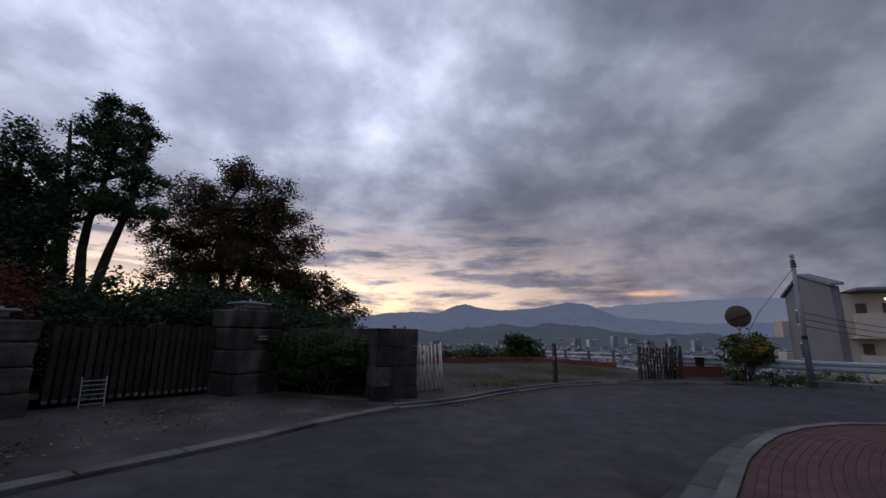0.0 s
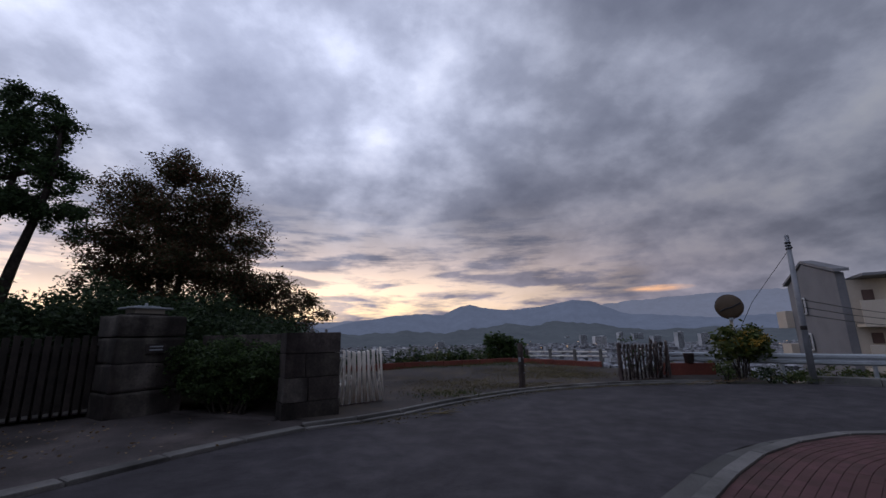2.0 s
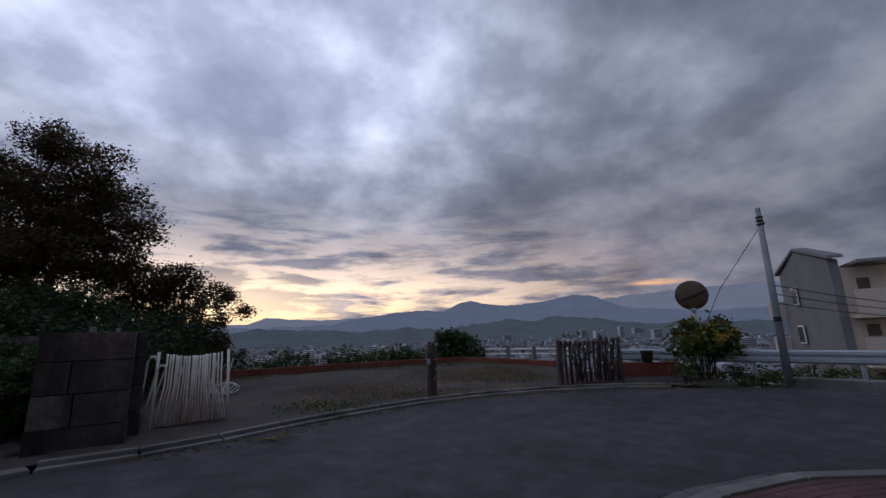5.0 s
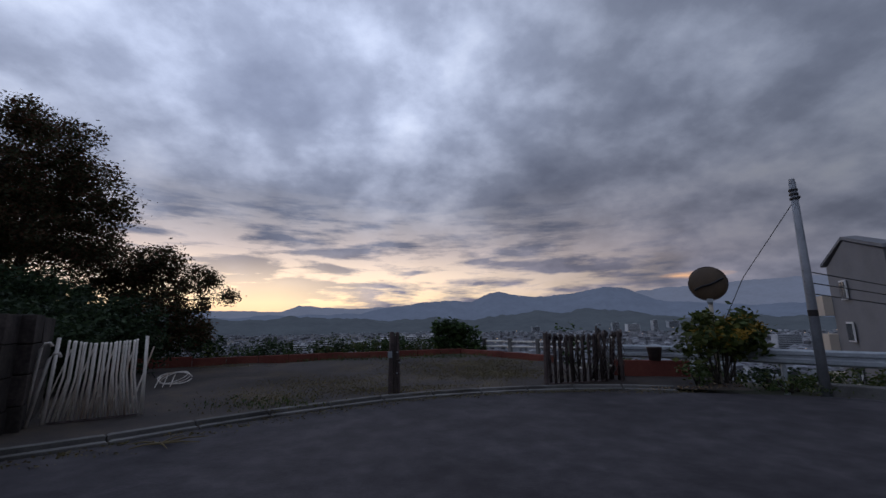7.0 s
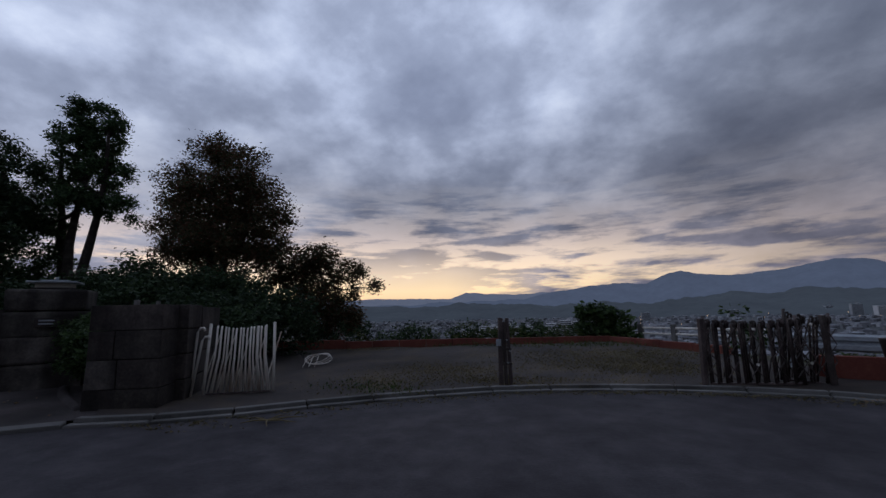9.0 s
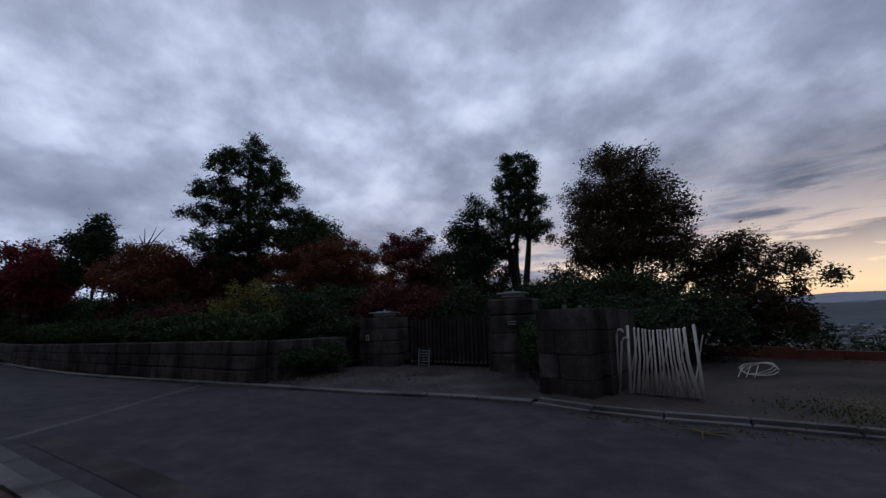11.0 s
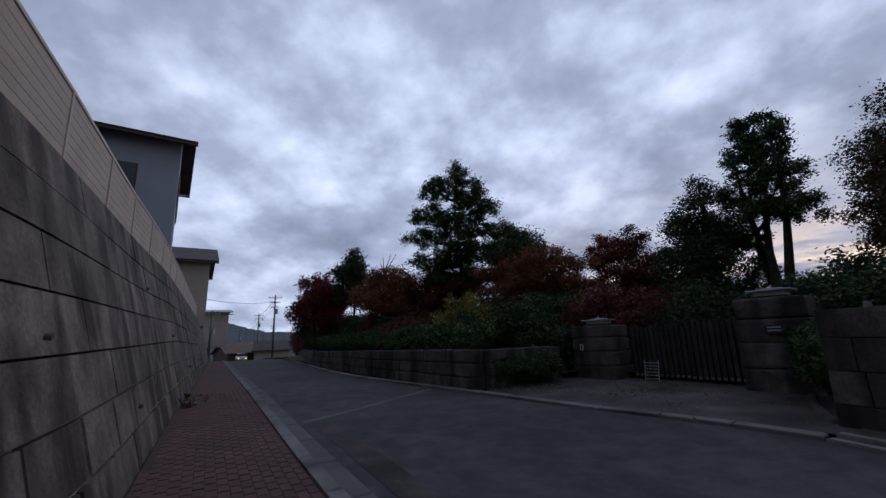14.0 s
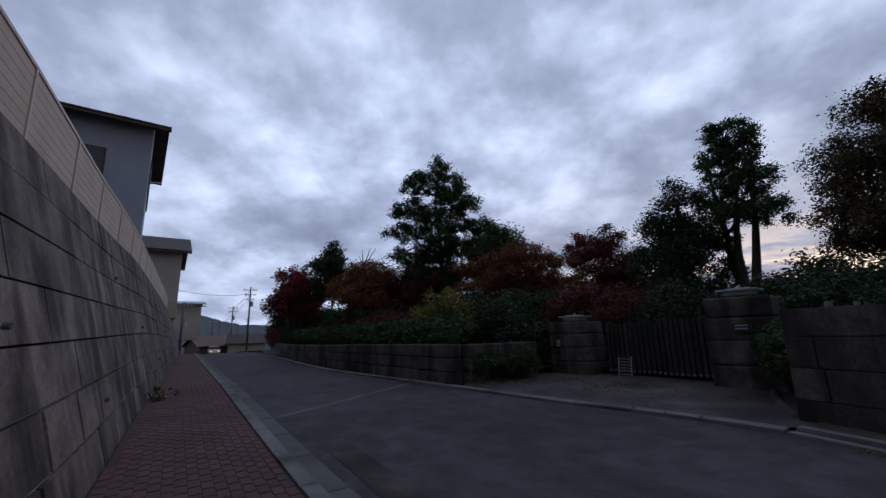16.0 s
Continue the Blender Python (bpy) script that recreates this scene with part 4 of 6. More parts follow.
# white post-and-rail behind the lot
for i in range(4):
    p = (3.6 + 0.9 * i, 8.2 - 0.75 * i)
    ob = part("concrete_post", box(0.15, 0.15, 0.85, 0.02), M_KERB, None)
    ob.matrix_basis = pose(p[0], p[1], hill(*p) - 0.02, 0, 0, -40)
    tagged(ob, "short weathered concrete fence post", "post", "concrete posts")
for z in (0.30, 0.50):
    ob = part("white_rail", tube([(3.5, 8.28, hill(3.6, 8.2) + z + 0.2), (6.5, 5.78, hill(6.3, 5.95) + z + 0.2)], 0.035, 8), M_WHITE, None)
    tagged(ob, "white painted steel pipe rail", "rail", "white rails")
# black bucket-like pot
ob = part("planter_pot", tube([(0, 0, 0), (0, 0, 0.3), (0, 0, 0.32)], [0.13, 0.17, 0.18], 14), M_BROWN, None, smooth=True)
ob.matrix_basis = pose(6.1, 0.41, G(6.1, 0.41) + 0.42)
tagged(ob, "dark brown pot standing on the low wall", "pot")

# ---------------------------------------------------------------- convex mirror, pole, guard rail
mx_, my_ = 6.76, -0.79
mir = thing("traffic_mirror", pose(mx_, my_, G(mx_, my_) + 0.04, 0, 0, -42), "round convex traffic mirror seen from its dull brown back", "traffic mirror")
part("pole", tube([(0, 0.06, 0), (0, 0.06, 2.2)], 0.045, 12), M_CREAM, mir, "pale steel mirror pole", smooth=True)
bm = bmesh.new()
bmesh.ops.create_uvsphere(bm, u_segments=32, v_segments=12, radius=0.37)
for v in bm.verts:
    v.co.z *= 0.22
bmesh.ops.rotate(bm, verts=bm.verts[:], cent=(0, 0, 0), matrix=Matrix.Rotation(radians(90), 3, "X"))
bmesh.ops.translate(bm, verts=bm.verts[:], vec=(0, 0, 2.16))
part("disc", bm, M_MIRROR, mir, smooth=True)
part("rim", tube([(0.37 * math.cos(a * math.pi / 16), -0.0, 2.16 + 0.37 * math.sin(a * math.pi / 16)) for a in range(33)], 0.018, 6), M_BROWN, mir)
part("bracket", tube([(-0.26, -0.1, 2.02), (-0.1, -0.115, 2.10), (0.05, -0.115, 2.13), (0.3, -0.09, 2.26)], 0.022, 8), M_WIRE, mir, "dark curved bracket across the back")
part("clamp", box(0.12, 0.14, 0.1, 0.01, (0, 0.03, 1.72)), M_STEEL, mir)

ux, uy = 7.85, -2.05
up_ = thing("utility_pole", pose(ux, uy, G(ux, uy) - 0.05), "slim grey steel utility pole with a stay wire", "utility pole")
part("shaft", tube([(0, 0, 0), (0.025, 0.0, 2.2), (0.05, 0.0, 4.2)], [0.085, 0.075, 0.06], 12), M_POLE, up_, smooth=True)
part("cap", tube([(0.05, 0, 4.2), (0.052, 0, 4.3)], [0.062, 0.05], 12), M_POLE, up_)
for k in range(3):
    part("clamp", tube([(0.044, 0, 3.86 + 0.09 * k), (0.045, 0, 3.90 + 0.09 * k)], 0.078, 12), M_WIRE, up_)
part("insulator", tube([(0.05, 0, 3.92), (0.16, 0, 3.92)], 0.035, 8), M_WIRE, up_, "black cable clamp")
part("tape_band", tube([(0.014, 0, 1.5), (0.015, 0, 1.62)], 0.081, 12), M_WOOD_DARK, up_)
part("stay_wire", tube([(0.04, 0, 3.85), (-0.15, 1.3, 2.4), (-0.2, 2.6, 0.5)], 0.008, 5), M_WIRE, up_)

gr_ = thing("guard_rail", Matrix.Identity(4), "pale blue-grey steel guard rail along the bend", "guard rail", kind="structure")
gpts = smooth_line([(5.2, 1.7), (6.8, 0.5), (8.5, -1.5), (10.0, -3.5), (11.8, -6.2), (15.6, -11.2), (24.5, -20.5)], 5)
prof = [(0, 0.42), (0.045, 0.46), (0.045, 0.53), (0.0, 0.56), (0.0, 0.60), (0.045, 0.63), (0.045, 0.70), (0, 0.74)]
vs, fs = [], []
for i, p in enumerate(gpts):
    a, b = gpts[max(i - 1, 0)], gpts[min(i + 1, len(gpts) - 1)]
    d = Vector((b[0] - a[0], b[1] - a[1], 0)).normalized()
    nrm = Vector((d.y, -d.x, 0))
    for off in (0, -0.012):
        for q, zq in prof:
            vs.append(Vector((p[0], p[1], G(*p) + zq)) + nrm * (q + off))
w = 2 * len(prof)
for i in range(len(gpts) - 1):
    for k in range(w):
        fs.append((i * w + k, i * w + (k + 1) % w, (i + 1) * w + (k + 1) % w, (i + 1) * w + k))
mesh_ob("beam", vs, fs, M_STEEL, gr_)
for p in resample(gpts, 2.0):
    ob = part("post", tube([(0, 0, -0.4), (0, 0, 0.72)], 0.055, 10), M_STEEL, gr_)
    ob.matrix_basis = Matrix.Translation((p[0] + 0.05, p[1] + 0.05, G(*p)))
kb = thing("kerb", Matrix.Identity(4), "pale concrete kerb under the guard rail", "kerb", kind="structure")
kk = [p for p in resample(gpts, 1.5) if p[0] > 8.0]
kerb_stones("kerbstone", offset_line(kk, -0.75), offset_line(kk, -0.45), 0.16, 0.0, kb, M_KERB, 1.5, 40)

# ---------------------------------------------------------------- plants


def leaves(name, centres, size, mat, parent, seed, flatness=0.5, label=""):
    """Single leaves, each its own small folded-diamond face, at the given places."""
    r = np.random.RandomState(seed)
    c = np.asarray(centres, float)
    n = len(c)
    d = r.normal(size=(n, 3))
    d[:, 2] *= flatness
    d /= np.linalg.norm(d, axis=1)[:, None] + 1e-9
    e = np.cross(d, r.normal(size=(n, 3)))
    e /= np.linalg.norm(e, axis=1)[:, None] + 1e-9
    s = size * r.uniform(0.6, 1.3, (n, 1))
    v = np.stack([c - d * s, c + e * s * 0.45, c + d * s, c - e * s * 0.45], 1).reshape(-1, 3)
    me = bpy.data.meshes.new(name)
    me.vertices.add(4 * n)
    me.vertices.foreach_set("co", v.ravel())
    me.loops.add(4 * n)
    me.loops.foreach_set("vertex_index", np.arange(4 * n))
    me.polygons.add(n)
    me.polygons.foreach_set("loop_start", np.arange(0, 4 * n, 4))
    me.update(calc_edges=True)
    me.materials.append(mat)
    ob = new(name, me)
    if parent:
        ob.parent = parent
    if label:
        tagged(ob, label)
    return ob


def clumps(blobs, per_m3, per_clump, spread, seed, shell=0.45):
    """Leaf places in clumps that fill ellipsoids unevenly."""
    r = np.random.RandomState(seed)
    out = []
    for cx, cy, cz, rx, ry, rz in blobs:
        n = max(6, int(per_m3 * 4.19 * rx * ry * rz))
        d = r.normal(size=(n, 3))
        d /= np.linalg.norm(d, axis=1)[:, None]
        rad = r.uniform(0, 1, (n, 1)) ** shell * r.uniform(0.82, 1.1, (n, 1))
        cc = np.array([cx, cy, cz]) + d * rad * np.array([rx, ry, rz])
        k = np.repeat(cc, per_clump, 0)
        out.append(k + r.normal(size=k.shape) * spread * np.array([1, 1, 0.75]))
    return np.concatenate(out)


def tree(name, x, y, label, category, trunk, blobs, leaf, mat, seed, density=2.2, per=26, spread=0.2, group="", base=None, lean=(0, 0), shell=0.45, split=0, wide=1.15, size=1.0):
    """A tree at (x, y). trunk: (height, radius). blobs: crown ellipsoids relative to the foot."""
    z = (G(x, y) if base is None else base)
    t = thing(name, pose(x, y, z - 0.05), label, category, group)
    h, rad = trunk[0] * size, trunk[1] * size
    blobs = [tuple(v * size for v in (a * wide, b * wide, c, d * wide, e * wide, f * 1.12)) for a, b, c, d, e, f in blobs]
    r = random.Random(seed)
    b = bmesh.new()
    stems = split or 1
    tops = []
    for s in range(stems):
        ox = (s - (stems - 1) / 2) * 0.7
        pts = [(0.12 * ox, 0, 0), (ox * 0.7 + lean[0] * 0.3, lean[1] * 0.3, h * 0.35), (ox * 1.3 + lean[0] * 0.7 + r.uniform(-.1, .1), lean[1] * 0.7, h * 0.7), (ox * 1.5 + lean[0], lean[1] + r.uniform(-.1, .1), h)]
        # the stem winds between its main bends
        bent = smooth_line(pts, 3)
        turn = r.uniform(0, 6)
        bent = [(q[0] + 0.16 * size * math.sin(turn + 0.9 * k) * min(1, k / 3), q[1] + 0.14 * size * math.cos(turn * 1.7 + 0.8 * k) * min(1, k / 3), q[2]) for k, q in enumerate(bent)]
        thick = [rad * (1 - 0.88 * (k / (len(bent) - 1)) ** 0.8) for k in range(len(bent))]
        tube(bent, thick, 9, b)
        tops.append(pts)
    part("trunk", b, M_BARK, t, smooth=True)
    for i, (bx_, by_, bz_, rx, ry, rz) in enumerate(blobs):
        pts = tops[i % stems]
        f = min(0.92, max(0.25, (bz_ - rz * 0.5) / h))
        p0 = Vector(pts[0]).lerp(Vector(pts[3]), f) if stems == 1 else Vector(pts[1]).lerp(Vector(pts[3]), f)
        p1 = Vector((bx_, by_, bz_))
        mid = p0.lerp(p1, 0.55) + Vector((0, 0, -0.12 * (p1 - p0).length))
        lb = tube([p0, mid, p1], [rad * 0.38, rad * 0.26, rad * 0.1], 6)
        for q in range(4):
            e = p1 + Vector((r.uniform(-1, 1) * rx, r.uniform(-1, 1) * ry, r.uniform(-.4, 1) * rz)) * 0.8
            tube([mid.lerp(p1, 0.4 + 0.15 * q), (mid + e) / 2 + Vector((0, 0, 0.1)), e], [rad * 0.15, rad * 0.1, rad * 0.03], 5, lb)
        part("limb", lb, M_BARK, t, smooth=True)
    near = math.hypot(x, y + 8) < 23
    leaves("crown", clumps(blobs, density * 2.3, int(per * (3.3 if near else 2.3)), spread * 0.95, seed, shell), leaf * (0.70 if near else 0.86), mat, t, seed)
    return t


def shrub(name, x, y, label, category, blobs, leaf, mat, seed, density=30, per=22, spread=0.07, group="", stems=7, base=None):
    """A bush: several thin stems and a dense crown."""
    z = G(x, y) if base is None else base
    t = thing(name, pose(x, y, z - 0.03), label, category, group)
    r = random.Random(seed)
    for i in range(stems):
        bl = blobs[i % len(blobs)]
        e = (bl[0] + r.uniform(-.6, .6) * bl[3], bl[1] + r.uniform(-.6, .6) * bl[4], bl[2] + r.uniform(-.2, .6) * bl[5])
        part("stem", tube([(r.uniform(-.1, .1) + bl[0] * 0.3, r.uniform(-.1, .1) + bl[1] * 0.3, 0), (e[0] * 0.6, e[1] * 0.6, e[2] * 0.55), e], [0.025, 0.018, 0.006], 6), M_BARK, t)
    leaves("foliage", clumps(blobs, density, per, spread, seed, 0.33), leaf, mat, t, seed)
    return t


# garden trees seen behind the gate
tree("podocarp_tree", -14.4, 1.1, "tall dark evergreen with cloud-clipped tufts", "tree", (8.2, 0.24),
     [(0.2, 0.1, 8.55, 0.75, 0.75, 0.7), (-0.5, 0.0, 7.9, 0.7, 0.7, 0.5), (0.7, 0.1, 7.8, 0.75, 0.7, 0.5), (0.1, 0, 7.2, 1.05, 0.9, 0.6), (1.1, 0.2, 6.3, 0.85, 0.8, 0.55), (-0.9, 0, 6.2, 1.0, 0.9, 0.6), (0.2, -0.2, 5.3, 0.9, 0.9, 0.5), (1.5, 0.4, 5.2, 0.7, 0.7, 0.5), (-1.2, -0.3, 4.6, 0.9, 0.8, 0.55), (-1.0, 0, 3.5, 0.7, 0.7, 0.5)],
     0.075, M_PINELEAF, 3, 6.5, 46, 0.13, split=3, wide=1.0, shell=0.33, size=0.96)
tree("cedar_tree", -15.6, -0.3, "dense dark evergreen tree in the garden", "tree", (6.5, 0.25),
     [(0, 0, 6.8, 0.7, 0.7, 0.8), (-0.4, -0.5, 5.6, 1.0, 1.0, 0.8), (0.3, 0.3, 5.3, 0.9, 0.9, 0.9), (0.0, -0.5, 4.2, 1.4, 1.3, 1.0), (0.2, -0.4, 2.8, 1.6, 1.5, 1.0)],
     0.085, M_DARKLEAF, 5, 4.5, 44, 0.2, size=0.9)
tree("maple_tree", -11.1, 3.6, "large dark maple with red-tipped autumn leaves", "tree", (6.6, 0.22),
     [(0, 0, 7.4, 1.0, 1.0, 0.75), (-1.2, 0.1, 6.5, 1.0, 1.0, 0.8), (1.2, -0.2, 6.4, 1.1, 1.0, 0.8), (0.1, 0, 5.6, 1.7, 1.6, 0.9), (1.9, -0.2, 4.9, 0.95, 0.9, 0.65), (-1.8, 0.1, 4.8, 1.1, 1.0, 0.75), (0.4, 0.1, 4.1, 1.9, 1.7, 0.8), (-1.4, 0, 3.5, 1.2, 1.1, 0.6), (1.5, -0.3, 3.5, 1.1, 1.0, 0.6), (0, 0, 2.5, 1.6, 1.4, 0.7)],
     0.078, M_MAPLE, 7, 3.3, 44, 0.19, split=2, wide=1.22, shell=0.4, size=0.97)
tree("maple_tree", -8.5, 5.5, "small dark red maple reaching over the lot", "tree", (3.3, 0.12),
     [(0, 0, 3.3, 1.1, 1.0, 0.65), (0.9, 0.4, 2.9, 0.9, 0.8, 0.5), (-0.9, 0, 2.7, 1.0, 0.9, 0.6), (1.5, 0.8, 2.3, 0.6, 0.5, 0.35), (0.3, 0, 2.0, 1.4, 1.1, 0.6), (0.5, 0.2, 1.1, 1.5, 1.1, 0.7)],
     0.08, M_MAPLE, 9, 4.6, 36, 0.16, split=2, wide=1.2, size=1.0)
tree("podocarp_tree", -18.6, -10.0, "tall clipped evergreen with rounded tiers", "tree", (9.4, 0.24),
     [(0, 0, 9.9, 0.8, 0.8, 0.6), (-0.5, 0.6, 9.1, 0.95, 0.9, 0.6), (0.5, -0.8, 8.9, 0.9, 0.9, 0.6), (0, 0.9, 8.0, 1.1, 1.1, 0.6), (0, -1.2, 7.8, 1.0, 1.0, 0.55), (0, 1.5, 6.9, 0.9, 0.9, 0.55), (0.2, 0, 6.9, 1.2, 1.1, 0.6), (0, -1.5, 6.6, 0.8, 0.9, 0.5), (0, 0.5, 5.7, 1.5, 1.3, 0.6), (0, -1.1, 5.3, 1.1, 1.2, 0.5), (0, 0.1, 4.2, 1.4, 1.3, 0.7)],
     0.075, M_PINELEAF, 11, 6.0, 46, 0.14, wide=1.15, shell=0.33, size=0.93)
tree("broadleaf_tree", -25.6, -6.8, "olive green broadleaf tree behind the maples", "tree", (7.2, 0.2),
     [(0, 0, 7.7, 1.4, 1.3, 1.0), (-0.8, 0.9, 6.8, 1.4, 1.3, 1.0), (0.6, -0.9, 6.6, 1.5, 1.4, 1.0), (0, 0, 5.2, 2.0, 1.9, 1.2)],
     0.11, M_HEDGE, 13, 3.5, 34, 0.22, size=0.94)
tree("maple_tree", -17.6, -6.6, "spreading orange-brown autumn maple", "tree", (4.6, 0.14),
     [(0, 0.2, 5.2, 1.2, 1.5, 0.6), (0, 1.7, 4.8, 1.0, 1.2, 0.5), (0, -1.5, 4.6, 1.1, 1.3, 0.55), (0.3, 0.4, 4.0, 1.5, 2.0, 0.7), (0.4, -1.6, 3.4, 1.2, 1.3, 0.6), (0.4, 1.8, 3.4, 1.2, 1.3, 0.6)],
     0.08, M_ORANGE, 15, 5.0, 32, 0.15, split=3, size=0.88)
tree("maple_tree", -18.8, -2.3, "deep red autumn maple with bright tips", "tree", (4.9, 0.14),
     [(0, 0.2, 5.6, 0.9, 1.0, 0.7), (0.1, -0.9, 5.0, 1.0, 1.1, 0.6), (0.2, 1.0, 4.6, 1.1, 1.1, 0.6), (0.4, 0, 3.8, 1.5, 1.8, 0.8), (0.4, 0.3, 2.6, 1.4, 1.6, 0.8)],
     0.085, M_MAROON, 17, 5.0, 34, 0.16, split=2, size=0.92)
tree("maple_tree", -19.3, -3.4, "small bright red maple top", "tree", (4.9, 0.1),
     [(0, 0, 5.7, 0.6, 0.6, 0.5), (0.1, 0.4, 5.1, 0.8, 0.8, 0.5)], 0.08, M_REDLEAF, 18, 7.0, 30, 0.13, size=0.95)
tree("maple_tree", -20.9, -14.1, "orange-red maple spreading over the garden wall", "tree", (4.6, 0.15),
     [(0, 0, 5.2, 1.4, 1.4, 0.7), (-1.0, -1.3, 4.5, 1.3, 1.3, 0.7), (0.9, 1.3, 4.7, 1.3, 1.3, 0.6), (0.4, 0.2, 3.8, 2.0, 2.0, 0.9), (1.4, 1.6, 3.2, 1.4, 1.4, 0.8)],
     0.09, M_ORANGE, 19, 4.2, 32, 0.18, split=3, size=0.87)
tree("maple_tree", -19.4, -11.3, "dark maroon maple beside the tall evergreen", "tree", (3.8, 0.13),
     [(0, 0, 4.3, 1.3, 1.3, 0.7), (0.6, 0.9, 3.6, 1.4, 1.4, 0.8), (-0.8, -0.8, 3.4, 1.4, 1.4, 0.8), (0, 0, 2.6, 1.7, 1.7, 0.8)],
     0.085, M_MAROON, 21, 4.8, 32, 0.16, split=2, size=0.92)
tree("pine_tree", -25.9, -18.0, "dark feathery evergreen above the red maples", "tree", (8.2, 0.18),
     [(0, 0, 8.7, 0.9, 0.9, 0.8), (-0.6, -0.6, 7.6, 1.2, 1.2, 0.8), (0.6, 0.5, 7.2, 1.3, 1.3, 0.9), (0, 0, 5.8, 1.8, 1.8, 1.1)],
     0.11, M_DARKLEAF, 23, 3.5, 34, 0.2, size=0.8)
tree("maple_tree", -26.9, -20.9, "crimson maple at the far end of the garden wall", "tree", (6.2, 0.16),
     [(0, 0, 6.5, 1.5, 1.5, 0.8), (-1.4, -1.2, 5.4, 1.4, 1.4, 0.8), (1.2, 1.0, 5.6, 1.4, 1.4, 0.8), (0, 0, 4.2, 2.2, 2.2, 1.0)],
     0.12, M_REDLEAF, 25, 2.8, 30, 0.24, split=2, size=0.82)
tree("broadleaf_tree", -36.0, -25.2, "dark round tree at the end of the garden", "tree", (4.5, 0.15),
     [(0, 0, 4.6, 1.9, 1.9, 1.6), (-1, -1, 3.4, 1.7, 1.7, 1.4)], 0.13, M_DARKLEAF, 26, 2.4, 26, 0.28)
# bare tree
bt = thing("bare_tree", pose(-22.7, -14.9, G(-22.7, -14.9)) @ Matrix.Scale(0.75, 4), "leafless branching tree above the maples", "tree")
part("trunk", tube([(0, 0, 0), (0.1, 0, 4.0), (0, 0.1, 6.9)], [0.14, 0.1, 0.05], 8), M_BARK, bt)
for q, e in enumerate([(-0.7, -0.6, 8.0), (0.6, 0.7, 8.3), (1.1, 1.3, 8.2), (-0.3, -0.2, 8.4), (0.3, 0.5, 7.9)]):
    part("limb", tube([(0, 0.1, 6.4 + 0.1 * q), (e[0] * 0.4, e[1] * 0.4, 7.4), e], [0.06, 0.04, 0.012], 6), M_BARK, bt)
tree("yellow_shrub_tree", -12.6, -9.5, "small tree with yellow-green autumn leaves", "tree", (2.6, 0.06),
     [(0, 0.2, 2.9, 0.8, 0.9, 0.35), (0.1, 0.9, 2.5, 0.6, 0.7, 0.3), (0.1, -0.7, 2.5, 0.7, 0.8, 0.3), (0.2, 0, 2.0, 0.8, 1.0, 0.35)],
     0.07, M_YELLOW, 27, 7.0, 22, 0.12, split=2, size=0.8)
# mounds of dark garden shrubs filling the garden
r = random.Random(31)
fill = [(-14.2, -8.3, 1.5, 1.9, 2.0), (-15.8, -6.4, 1.6, 1.9, 2.3), (-13.6, -4.6, 1.4, 1.5, 2.1), (-11.9, -2.4, 1.4, 1.5, 2.2), (-10.4, -0.6, 1.5, 1.5, 2.2), (-8.9, -0.8, 1.2, 1.3, 2.0), (-7.6, -0.2, 1.3, 1.2, 1.9), (-9.3, 1.6, 1.6, 1.5, 2.1), (-7.3, 1.9, 1.1, 1.1, 1.6), (-15.6, 1.6, 1.9, 1.8, 2.8), (-14.8, -2.2, 1.6, 1.6, 2.6), (-17.8, -8.8, 1.6, 1.8, 2.2), (-19.0, -12.4, 1.6, 1.7, 2.2), (-11.0, 4.4, 1.4, 1.1, 1.7), (-22.5, -14.6, 1.9, 2.0, 2.4), (-26.6, -17.6, 2.2, 2.0, 2.4), (-31.5, -21.4, 2.4, 2.2, 2.8), (-39, -25.5, 2.6, 2.2, 3.0), (-52, -33.5, 3.5, 3.0, 3.2), (-20.5, -1.0, 2.2, 2.2, 3.4), (-23, -5, 2.4, 2.4, 3.6), (-14.8, -10.0, 1.3, 1.4, 1.7), (-16.4, -11.9, 1.4, 1.4, 1.7), (-18.4, -13.3, 1.4, 1.4, 1.8), (-20.8, -11.0, 1.9, 1.9, 2.4), (-24.4, -16.4, 1.9, 1.9, 2.2), (-22.0, -8.0, 2.2, 2.2, 2.6), (-13.0, -7.2, 1.1, 1.3, 1.6), (-28.8, -19.6, 2.0, 2.0, 2.4), (-34, -23.0, 2.4, 2.4, 2.6), (-44, -28.6, 3, 2.6, 2.8), (-11.7, 1.2, 1.3, 1.3, 2.4)]
for i, (x, y, rx, ry, h) in enumerate(fill):
    h *= 1.15 if i in (3, 4, 5, 6) else 1.08 if i in (9, 10, 19, 20) else 1.35
    rx, ry = rx * 1.1, ry * 1.1
    mt = (M_DARKLEAF, M_HEDGE, M_MAROON, M_DARKLEAF)[i % 4] if i not in (3, 4, 5, 6) else M_DARKLEAF
    shrub("garden_shrub", x, y, ("dark evergreen garden shrub", "green leafy garden shrub", "brownish red garden shrub", "dark evergreen garden shrub")[i % 4] if i not in (3, 4, 5, 6) else "dark leafy garden shrub behind the wall", "shrub",
          [(0, 0, h * 0.62, rx * 0.8, ry * 0.8, h * 0.36), (rx * 0.4, ry * 0.3, h * 0.45, rx * 0.7, ry * 0.7, h * 0.4), (-rx * 0.4, -ry * 0.3, h * 0.42, rx * 0.7, ry * 0.7, h * 0.4)],
          0.062, mt, 40 + i, 18.0, 52, 0.15, "garden shrubs", 5)
